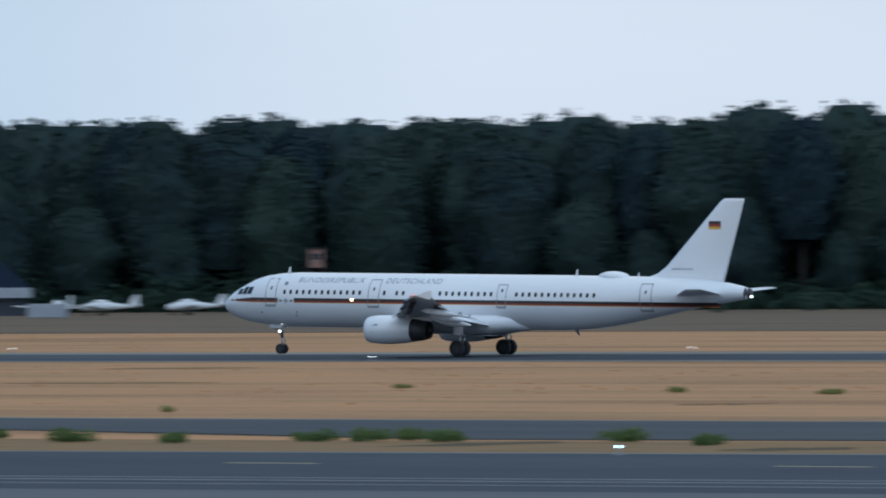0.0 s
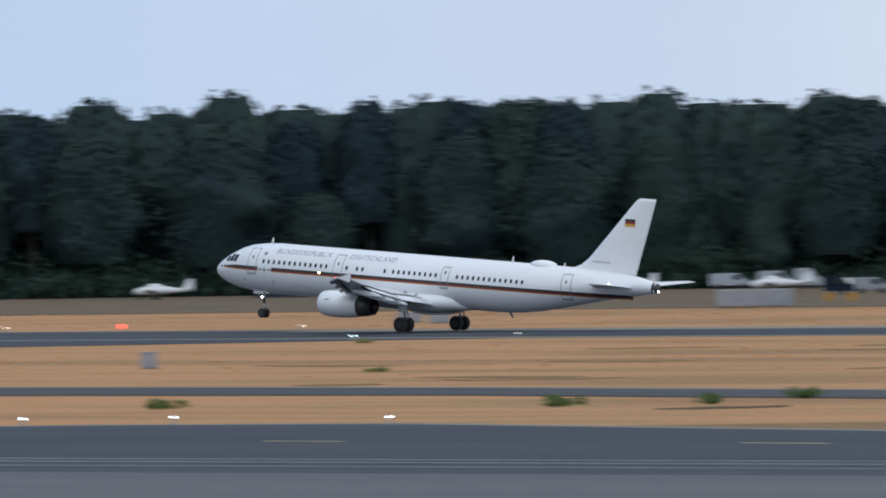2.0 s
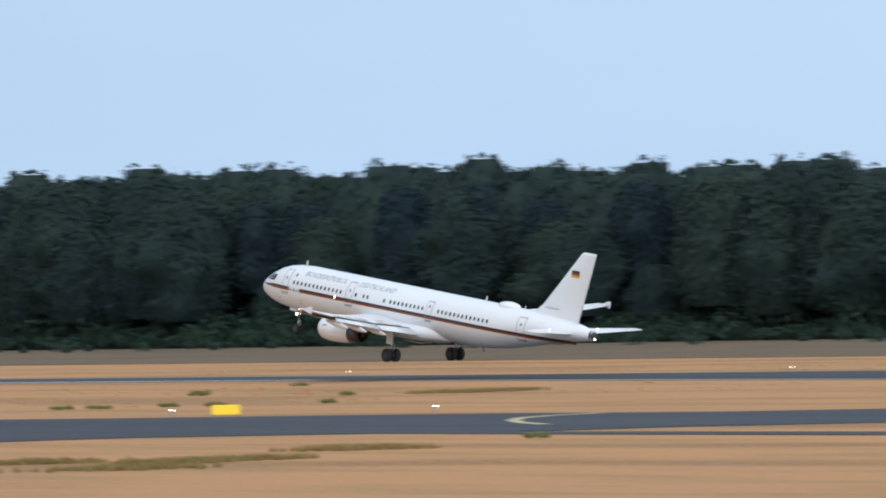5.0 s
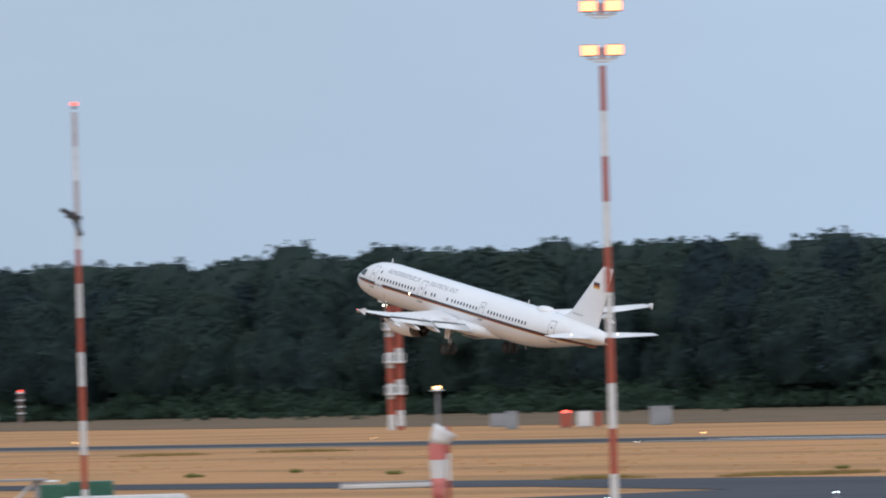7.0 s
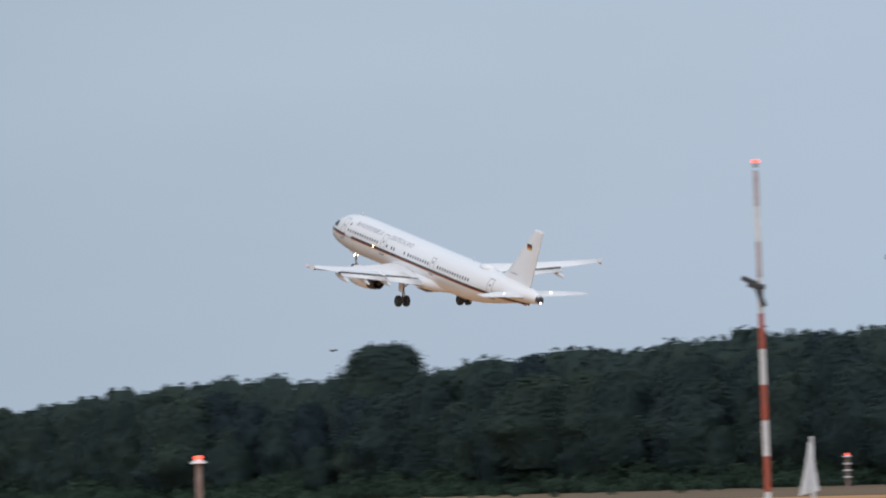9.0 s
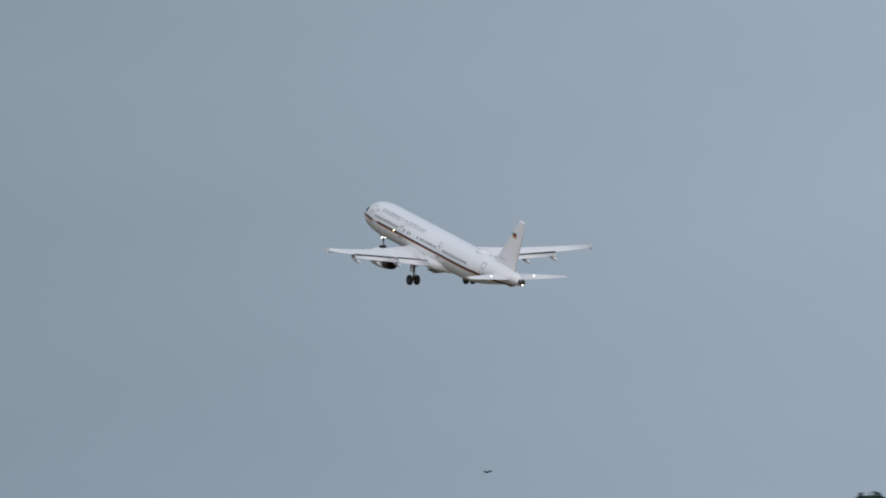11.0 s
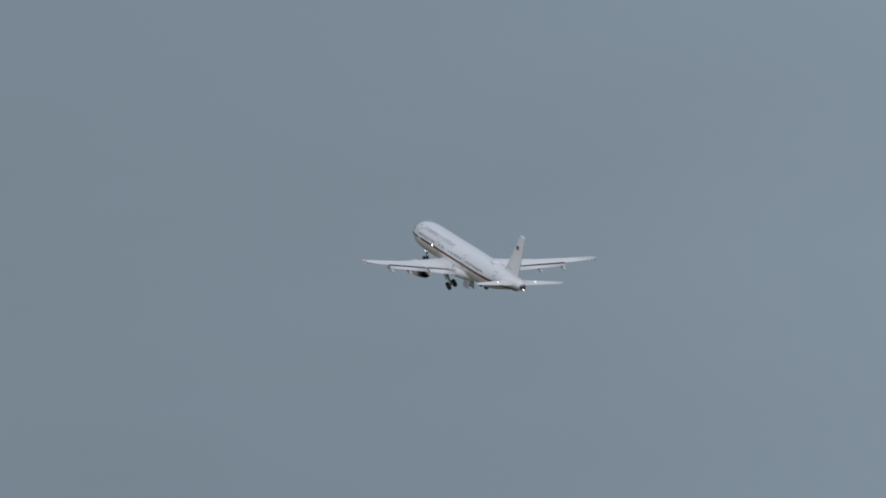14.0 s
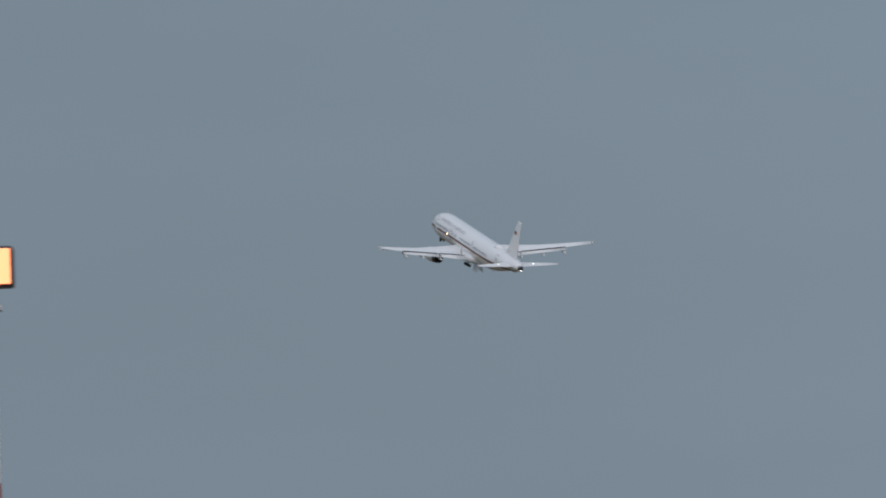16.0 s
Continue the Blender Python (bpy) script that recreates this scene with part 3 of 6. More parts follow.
while x > -2350 and count < 290:
    y = woods_edge(x) + rng.uniform(-3, 12)
    k = rng.choice((0, 2, 3, 5, 6, 8, 1, 4, 7)) if not -1000 < x < -640 else rng.choice((1, 4, 7, 1, 4, 7, 0, 3, 5))
    h = top_height(x) * rng.choice((0.82, 0.90, 0.95, 0.99)) * rng.uniform(0.97, 1.02)
    plant_tree(x, y, h, k, "tall dark green pine at the edge of the woods" if PROTO[k][2] else "tall dark green leafy tree at the edge of the woods")
    x -= rng.uniform(6.0, 9.0) * (1.0 if x > -1250 else 2.0)
    count += 1
# lower broad trees in front of the tall ones
x = -335.0
while x > -1900:
    k = rng.choice((0, 2, 3, 5, 6, 8))
    plant_tree(x, woods_edge(x) + rng.uniform(-5, 2), top_height(x) * rng.choice((0.42, 0.55, 0.66, 0.74, 0.84)) * rng.uniform(0.92, 1.08), k, "lower broad dark green tree at the edge of the woods", 1.3)
    x -= rng.uniform(8.0, 15.0)
# the round oak that stands above its neighbours
v, f, cs, nv = tree_mesh(77, 28.2, 8.6, 12.0, 5200, 0.62, False, 14, 20)
tb = trunk_bm(27, 0.5, 6.0, cs, 77)
oak = tagged(new("tree"), "broad round oak standing above the woods", "tree", "trees at the edge of the woods")
new("crown", mesh_of("crown", v, f, LEAF, False, nv)).parent = oak
part("trunk", tb, BARK, oak)
oak.matrix_basis = pose(-1581, 854.5, 0)


def woods(name, rows, size, leaves, mat, label, step, dy, hk, jitter):
    """Many trees joined in one mesh, behind the ones at the edge."""
    rs = np.random.default_rng(9)
    protos = [[np.array(q) for q in (lambda r: (r[0], r[3], r[1]))(tree_mesh(90 + i, 22.7, 5.8, (2.0, 5.0, 1.0, 3.0)[i], leaves, size, False, 7, 9))] for i in range(4)]
    V, NV, F = [], [], []
    base = 0
    for row in range(rows):
        x = -330.0 - rs.random() * 5
        while x > -2500:
            p, g, fc = protos[rs.integers(4)]
            a = rs.random() * 6.28
            h = top_height(x) * hk * (1 + jitter * rs.normal()) / 23.5
            c, s = math.cos(a), math.sin(a)
            q = np.stack([(c * p[:, 0] - s * p[:, 1]) * h + x, (s * p[:, 0] + c * p[:, 1]) * h + woods_edge(x) + dy + 9 * row + rs.random() * 6, p[:, 2] * h], 1)
            V.append(q)
            F.append(fc + base)
            base += len(p)
            NV.append(np.stack([c * g[:, 0] - s * g[:, 1], s * g[:, 0] + c * g[:, 1], g[:, 2]], 1))
            x -= step * (0.7 + 0.6 * rs.random())
    V = np.concatenate(V)
    F = np.concatenate(F)
    n = len(F)
    me = bpy.data.meshes.new(name)
    me.vertices.add(len(V))
    me.vertices.foreach_set("co", V.astype(np.float32).ravel())
    me.loops.add(4 * n)
    me.loops.foreach_set("vertex_index", F.astype(np.int32).ravel())
    me.polygons.add(n)
    me.polygons.foreach_set("loop_start", np.arange(0, 4 * n, 4, dtype=np.int32))
    me.update()
    me.normals_split_custom_set_from_vertices(np.concatenate(NV).tolist())
    me.materials.append(mat)
    return tagged(new(name, me), label, "woods", kind="stuff")


woods("far_woods", 2, 0.85, 620, LEAF, "dense dark green mixed woods behind the airfield", 4.6, 8, 0.965, 0.045)


# the closed interior of the woods, seen only through gaps between the crowns
vs_, fs_ = [], []
n = 0
x = -320.0
while x > -2500:
    hh = 0.90 * top_height(x)
    for k in range(5):
        vs_.append((x, woods_edge(x) + 30 + 2.5 * math.sin(x * 0.7 + k) + 1.5 * k, hh * k / 4 + (math.sin(x * 0.9) + math.sin(x * 0.37)) * 0.5 * (k == 4)))
    n += 1
    x -= 3.5
for i in range(n - 1):
    for k in range(4):
        fs_.append((5 * i + k, 5 * i + 5 + k, 5 * i + 6 + k, 5 * i + 1 + k))
tagged(new("woods_interior", mesh_of("woods_interior", vs_, fs_, NEEDLE)), "dark closed interior of the woods behind the front trees", "woods", kind="stuff")


def bushes(name, spots, mat, label, size, leaves):
    """Low bushes joined in one mesh: (x, y, height)."""
    rs = np.random.default_rng(21)
    V = []
    for x, y, h in spots:
        n = int(leaves * (0.6 + 0.4 * h))
        d = rs.normal(size=(n, 3))
        d /= np.linalg.norm(d, axis=1)[:, None]
        c = d * (rs.random((n, 1)) ** 0.35) * np.array((h * 0.9, h * 0.9, h * 0.55)) + np.array((x, y, h * 0.45))
        c[:, 2] = np.maximum(c[:, 2], 0.1)
        nn = d + rs.normal(size=(n, 3)) * 0.6
        u = np.cross(nn, rs.normal(size=(n, 3)))
        u /= np.linalg.norm(u, axis=1)[:, None]
        w = np.cross(nn, u)
        w /= np.linalg.norm(w, axis=1)[:, None]
        s = (size * (0.6 + 0.8 * rs.random(n)))[:, None]
        V.append(np.stack([c - u * s * 0.5, c + w * s * 0.35, c + u * s * 0.5, c - w * s * 0.35], 1).reshape(-1, 3))
    V = np.concatenate(V)
    n = len(V) // 4
    me = bpy.data.meshes.new(name)
    me.vertices.add(len(V))
    me.vertices.foreach_set("co", V.astype(np.float32).ravel())
    me.loops.add(4 * n)
    me.loops.foreach_set("vertex_index", np.arange(4 * n, dtype=np.int32))
    me.polygons.add(n)
    me.polygons.foreach_set("loop_start", np.arange(0, 4 * n, 4, dtype=np.int32))
    me.update()
    me.materials.append(mat)
    return tagged(new(name, me), label, "bushes", kind="stuff")


rng = random.Random(11)
spots = []
x = -330.0
while x > -2450:
    for row in range(2):
        spots.append((x + rng.uniform(-1.5, 1.5), woods_edge(x) - 10 + row * 5 + rng.uniform(-1, 3), rng.uniform(2.2, 6.4) * (0.5 if row == 0 else 1)))
    x -= rng.uniform(2.0, 3.6)
bushes("undergrowth", spots, BUSHLEAF, "dark green undergrowth along the edge of the woods", 0.75, 90)
spots = [(rng.uniform(-2200, -350), 0, rng.uniform(0.7, 1.9)) for i in range(420)]
spots = [(x, woods_edge(x) - abs(rng.gauss(0, 22)) - 4, h) for x, y, h in spots]
bushes("heath_bushes", [q for q in spots if not (-760 < q[0] < -470)], BUSHLEAF, "scattered small bushes on the heath", 0.45, 60)


def tufts(name, n, area, mat, label, h, w):
    """Grass tufts: small leaning blades, joined in one mesh."""
    rs = np.random.default_rng(len(name))
    V = []
    c = np.array([area(rs) for _ in range(n)])
    for b in range(7):
        a = rs.random(n) * math.tau
        lean = np.stack([np.cos(a), np.sin(a), np.zeros(n)], 1)
        side = np.stack([-np.sin(a), np.cos(a), np.zeros(n)], 1)
        k = (h * c[:, 2] * (0.5 + 0.7 * rs.random(n)))[:, None]
        base = np.stack([c[:, 0], c[:, 1], np.zeros(n)], 1) + lean * (w * c[:, 2] * rs.random(n))[:, None]
        tip = base + lean * k * 0.6 + np.array((0, 0, 1)) * k
        t = side * (w * 0.35 * c[:, 2])[:, None]
        V.append(np.stack([base - t, base + t, tip], 1))
    V = np.concatenate(V).reshape(-1, 3)
    m = len(V) // 3
    me = bpy.data.meshes.new(name)
    me.vertices.add(len(V))
    me.vertices.foreach_set("co", V.astype(np.float32).ravel())
    me.loops.add(3 * m)
    me.loops.foreach_set("vertex_index", np.arange(3 * m, dtype=np.int32))
    me.polygons.add(m)
    me.polygons.foreach_set("loop_start", np.arange(0, 3 * m, 3, dtype=np.int32))
    me.update()
    me.materials.append(mat)
    return tagged(new(name, me), label, "grass", kind="stuff")


def meadow(rs):
    x = rs.uniform(-760, -60)
    return (x, rs.choice([rs.uniform(345, 500), rs.uniform(380, 500), rs.uniform(560, 680)]) if x > -350 else rs.choice([rs.uniform(560, 690), rs.uniform(395, 502) if x < -520 else rs.uniform(560, 690)]), rs.uniform(0.5, 1.2))


LUSH = leafage("lush_weeds", (0.085, 0.135, 0.045), (0.165, 0.220, 0.075))
WEED = leafage("green_weeds", (0.19, 0.215, 0.068), (0.31, 0.31, 0.11))
# green weeds along the taxiway, the service road and in the meadow: place and breadth
WEEDS = ((-183, 396, 1.0), (-158, 383, 1.0), (-146, 378, 1.9), (-158, 326, 0.9), (-125, 261, 1.5), (-119, 260, 0.7), (-114, 263, 1.1), (-111, 266, 1.7), (-108, 264, 1.0), (-112, 264, 0.7), (-100, 265, 1.4), (-93, 259, 1.4), (-230, 401, 0.9),
         (-259, 450, 1.1), (-168, 297, 0.7), (-148, 285, 0.9), (-141, 275, 0.8), (-132, 266, 0.7), (-201, 374, 0.8), (-198, 306, 0.9), (-191, 309, 0.9), (-178, 306, 1.7), (-172, 303, 0.7), (-277, 374, 0.8), (-195, 295, 0.8),
         (-364, 484, 1.0), (-220, 285, 0.7), (-200, 290, 0.8), (-577, 604, 1.3), (-341, 408, 1.1), (-289, 318, 0.9), (-291, 352, 0.9), (-265, 278, 0.8), (-367, 389, 0.9), (-345, 380, 1.0),
         (-535, 406, 1.0), (-529, 406, 1.0), (-521, 407, 1.0), (-519, 409, 1.0), (-519, 415, 1.0), (-517, 417, 1.6), (-578, 465, 1.1), (-607, 499, 1.2), (-548, 455, 1.0), (-515, 426, 1.6), (-378, 327, 0.7), (-510, 413, 1.7), (-547, 397, 1.2),
         (-568, 457, 1.7), (-628, 403, 1.1), (-599, 393, 1.3), (-643, 378, 1.3), (-622, 390, 2.2))
# long low swards of greener grass
SWARDS = ((-545, 463, 3.8), (-546, 469, 2.1), (-360, 279, 2.7), (-342, 271, 3.9), (-351, 281, 3.2), (-352, 286, 2.9), (-344, 261, 2.0), (-366, 305, 3.9), (-526, 381, 1.5), (-531, 379, 3.1), (-723, 412, 2.0), (-782, 487, 6.5), (-773, 498, 8.1), (-542, 372, 2.3), (-821, 474, 3.3))
wrng = random.Random(8)
spots = []
for x, y, w in WEEDS:
    tall = 1.35 if y < 310 else 0.7
    for k in range(int(3 + 4 * w)):
        spots.append((x + wrng.gauss(0, (0.23 if y < 310 else 0.18) * w), y + wrng.gauss(0, 0.5), tall * wrng.uniform(0.26, 0.52)))
bushes("green_weeds", [q for q in spots if q[1] < 312], LUSH, "clumps of lush green weeds along the pavement", 0.20, 60)
bushes("meadow_weeds", [q for q in spots if q[1] >= 312], WEED, "clumps of green weeds in the dry meadow", 0.20, 60)


def sward(rs):
    x, y, w = SWARDS[rs.integers(0, len(SWARDS))]
    return (x + rs.normal(0, 0.34 * w), y + rs.normal(0, 1.6), rs.uniform(0.6, 1.3))


tufts("green_swards", 2600, sward, TUFT, "low swards of olive green grass in the dry meadow", 0.26, 0.30)
tufts("straw_grass", 3000, meadow, STRAW, "dry straw-coloured grass of the airfield", 0.10, 0.30)


# ---- the airliner: x runs aft from the nose, y to starboard, z up from the ground; its origin lies over the main gear ----
airliner = tagged(new("airliner"), "white twin-engined airliner with a black, red and gold stripe taking off", "airliner")
OX, OZ = 22.0, 3.0
# station, middle height, half width, half height
HULL = ((0.0, 3.66, 0.03, 0.03), (0.12, 3.66, 0.30, 0.28), (0.35, 3.67, 0.55, 0.52), (0.8, 3.71, 0.86, 0.82), (1.5, 3.79, 1.21, 1.17), (2.1, 3.86, 1.42, 1.40),
        (2.9, 3.97, 1.62, 1.66), (3.8, 4.05, 1.79, 1.84), (5.0, 4.09, 1.92, 1.97), (6.5, 4.10, 1.975, 2.04), (12, 4.10, 1.975, 2.04), (18, 4.10, 1.975, 2.04),
        (24, 4.10, 1.975, 2.04), (29, 4.11, 1.975, 2.03), (31, 4.16, 1.95, 1.97), (33, 4.28, 1.88, 1.84), (35, 4.46, 1.76, 1.65), (37, 4.66, 1.57, 1.43),
        (39, 4.84, 1.30, 1.18), (41, 4.96, 0.98, 0.92), (42.6, 4.99, 0.70, 0.67), (43.5, 4.975, 0.50, 0.50), (43.95, 4.95, 0.38, 0.40))
HX = [s[0] for s in HULL]


def hull(x):
    return [float(np.interp(x, HX, [s[k] for s in HULL])) for k in (1, 2, 3)]


def skin(x, z, out=0.0, side=-1):
    """The place on the hull at station x and height z, pushed out a little; side -1 is port."""
    zc, w, h = hull(x)
    u = max(-0.98, min(0.98, (z - zc) / h))
    y = w * math.sqrt(1 - u * u)
    n = Vector((0, y / (w * w), (z - zc) / (h * h))).normalized()
    return Vector((x - OX, side * (y + out * n.y), z - OZ + out * n.z))


def ap(name, bm, mat, parent=None, label="", smooth=True):
    return part(name, bm, mat, parent or airliner, label, smooth)


def o(x, y, z):
    return Vector((x - OX, y, z - OZ))


bm = bmesh.new()
N = 48
fine = sorted(set([a + (b - a) * k / 3 for a, b in zip(HX, HX[1:]) for k in range(3)] + [HX[-1]]))
rings = []
for x in fine:
    zc, w, h = hull(x)
    rings.append([o(x, w * math.cos(k * math.tau / N), zc + h * math.sin(k * math.tau / N)) for k in range(N)])
loft(bm, rings)
fuselage = ap("fuselage", bm, PAINT, label="white painted fuselage with grey lettering")
# tail exhaust
bm = bmesh.new()
rod(bm, o(43.72, 0, 4.962), o(44.12, 0, 4.945), 0.455, 0.33, 24)
ap("exhaust_cone", bm, DARKMETAL, label="dark metal tail exhaust")
# belly fairing between the wings
bm = bmesh.new()
rings = []
for x, w, zb in ((13.6, 0.3, 2.25), (14.6, 1.55, 1.95), (16.2, 2.15, 1.72), (19, 2.3, 1.66), (22.5, 2.3, 1.66), (23.9, 2.15, 1.75), (25.1, 1.7, 1.92), (26.1, 0.9, 2.05), (26.6, 0.25, 2.15)):
    zt = 3.35 if w > 1.4 else 2.7
    rings.append([o(x, w * math.copysign(abs(math.cos(a)) ** 0.7, math.cos(a)), (zt + zb) / 2 + (zt - zb) / 2 * math.copysign(abs(math.sin(a)) ** 0.8, math.sin(a))) for a in [k * math.tau / 28 for k in range(28)]])
loft(bm, rings)
ap("belly_fairing", bm, PAINT)


def patch(bm, x0, x1, z0, z1, out, side=-1, nx=1, nz=2, lean=0.0, mat=0):
    """A curved piece that lies on the hull."""
    g = [[bm.verts.new(skin(x0 + (x1 - x0) * i / nx + lean * (z0 + (z1 - z0) * j / nz - z0), z0 + (z1 - z0) * j / nz, out, side)) for j in range(nz + 1)] for i in range(nx + 1)]
    for i in range(nx):
        for j in range(nz):
            q = (g[i][j], g[i + 1][j], g[i + 1][j + 1], g[i][j + 1])
            f = bm.faces.new(q if side < 0 else q[::-1])
            f.material_index = mat


# the three coloured stripes, broken at the roundel
for side in (-1, 1):
    for name, a, b, mat in (("black_stripe", 4.05, 4.25, BLACK), ("red_stripe", 3.93, 4.05, RED), ("gold_stripe", 3.895, 3.93, GOLD)):
        for x0, x1 in ((0.6, 5.6), (7.0, 41.6)):
            bm = bmesh.new()
            n = int((x1 - x0) * 2)
            for i in range(n):
                xa, xb = x0 + (x1 - x0) * i / n, x0 + (x1 - x0) * (i + 1) / n
                k = min(1.0, max(0.35, xa / 3.0))
                patch(bm, xa, xb, 4.0 + (a - 4.0) * k, 4.0 + (b - 4.0) * k, 0.008, side, 1, 2)
            ap(name, bm, mat)
    # cabin windows
    xs = [6.15 + 0.535 * i for i in range(13)] + [14.65, 15.7, 16.25, 18.5] + [19.35 + 0.535 * i for i in range(9)] + [25.75 + 0.535 * i for i in range(13)]
    bm = bmesh.new()
    zc, w, h = hull(15)
    ring = [(0.115 * math.copysign(abs(math.cos(a)) ** 0.6, math.cos(a)), 0.17 * math.copysign(abs(math.sin(a)) ** 0.7, math.sin(a))) for a in [k * math.tau / 12 for k in range(12)]]
    base = skin(15, 4.70, 0.012, side)
    vs = [bm.verts.new(skin(15 + dx, 4.70 + dz, 0.012, side) - base) for dx, dz in ring]
    bm.faces.new(vs if side < 0 else vs[::-1])
    me = None
    for x in xs:
        p = skin(x, 4.70, 0.012, side)
        if me is None:
            ob = ap("cabin_window", bm, GLASS)
            me = ob.data
        else:
            ob = new("cabin_window", me)
            ob.parent = airliner
        ob.location = p
    # doors: outline strips standing proud of the skin
    for xd, wd, z0, z1 in ((4.95, 0.95, 3.69, 5.69), (13.75, 0.95, 3.69, 5.69), (24.52, 0.80, 3.76, 5.42), (36.3, 0.95, 3.64, 5.60)):
        bm = bmesh.new()
        t = 0.055
        for a, b, c, d, nz in ((xd - wd / 2, xd - wd / 2 + t, z0, z1, 8), (xd + wd / 2 - t, xd + wd / 2, z0, z1, 8), (xd - wd / 2, xd + wd / 2, z1 - t, z1, 1), (xd - wd / 2, xd + wd / 2, z0, z0 + t, 1)):
            patch(bm, a, b, c, d, 0.014, side, 1, nz)
        d = ap("cabin_door", bm, SEAL, label="white cabin door with a dark grey outline")
        bm = bmesh.new()
        patch(bm, xd - 0.07, xd + 0.07, 4.86, 5.09, 0.016, side, 1, 2)
        ap("door_window", bm, GLASS, d)
        bm = bmesh.new()
        patch(bm, xd - wd / 2, xd + wd / 2, z0 - 0.10, z0 - 0.02, 0.014, side, 2, 1)
        ap("door_sill", bm, GREYPAINT, d)
    # flight deck windows
    for x0, x1, z0, z1 in ((1.62, 2.12, 4.46, 4.88), (2.18, 2.62, 4.48, 5.04), (2.68, 3.12, 4.50, 5.04)):
        bm = bmesh.new()
        patch(bm, x0, x1, z0, z1, 0.010, side, 3, 3, 0.25)
        ap("flight_deck_window", bm, GLASS)
    # small dark emblem by the first door
    bm = bmesh.new()
    patch(bm, 6.0, 6.3, 5.2, 5.45, 0.010, side, 2, 2)
    ap("emblem", bm, GREYTEXT)
    # cross and number bars in the gap of the stripe
    for x0, x1, z0, z1 in ((6.1, 6.5, 3.98, 4.08), (6.25, 6.35, 3.84, 4.22), (5.7, 5.97, 3.96, 4.12), (6.63, 6.9, 3.96, 4.12)):
        bm = bmesh.new()
        patch(bm, x0, x1, z0, z1, 0.012, side, 1, 1)
        ap("fuselage_marking", bm, GREYTEXT)
    # round service panels under the stripe
    for x, z in ((7.0, 2.9), (7.1, 3.15), (4.0, 3.1)):
        bm = bmesh.new()
        patch(bm, x, x + 0.12, z, z + 0.12, 0.010, side, 1, 1)
        ap("service_panel", bm, GREYTEXT)


def lettering(words, x0, x1, z, size):
    cu = bpy.data.curves.new("lettering", "FONT")
    cu.body, cu.size, cu.shear, cu.space_character = words, size, 0.18, 1.1
    tmp = new("lettering", cu)
    me = bpy.data.meshes.new_from_object(tmp.evaluated_get(bpy.context.evaluated_depsgraph_get()))
    bpy.data.objects.remove(tmp)
    w = max(v.co.x for v in me.vertices)
    for v in me.vertices:
        v.co = skin(x0 + v.co.x / w * (x1 - x0), z + v.co.y, 0.012)
    me.materials.append(LETTER)
    ob = new("lettering", me)
    ob.parent = airliner
    ob["label"] = "grey capital lettering reading " + words


lettering("BUNDESREPUBLIK", 7.06, 12.75, 5.42, 0.52)
lettering("DEUTSCHLAND", 14.5, 19.25, 5.42, 0.52)


def foil(x0, x1, y, z, thick, twist=0.0, n=9):
    """A wing section from nose x0 to tail x1."""
    c = x1 - x0
    up, lo = [], []
    for i in range(n):
        k = 0.5 - 0.5 * math.cos(math.pi * i / (n - 1))
        t = thick * c * 5 * (0.2969 * math.sqrt(k) - 0.126 * k - 0.3516 * k * k + 0.2843 * k ** 3 - 0.1015 * k ** 4)
        camber = 0.02 * c * math.sin(math.pi * k)
        up.append((x0 + c * k, camber + t - twist * c * (k - 0.4)))
        lo.append((x0 + c * k, camber - t - twist * c * (k - 0.4)))
    pts = up + lo[-2:0:-1]
    return [o(x, y, z + dz) for x, dz in pts]


def upright(x0, x1, z, thick, n=8):
    c = x1 - x0
    a = []
    for i in range(n):
        k = 0.5 - 0.5 * math.cos(math.pi * i / (n - 1))
        a.append((x0 + c * k, thick * c * 5 * (0.2969 * math.sqrt(k) - 0.126 * k - 0.3516 * k * k + 0.2843 * k ** 3 - 0.1036 * k ** 4)))
    return [o(x, t, z) for x, t in a] + [o(x, -t, z) for x, t in a[-2:0:-1]]


# wing: span station, nose, tail, height
WING = ((1.2, 14.6, 22.6, 2.75), (2.2, 15.4, 22.6, 2.83), (6.4, 18.15, 22.95, 3.30), (10.0, 20.75, 24.3, 3.83), (14.0, 23.2, 25.7, 4.52), (16.8, 25.05, 26.7, 5.08))


def wing_at(y):
    return [float(np.interp(y, [s[0] for s in WING], [s[k] for s in WING])) for k in (1, 2, 3)]


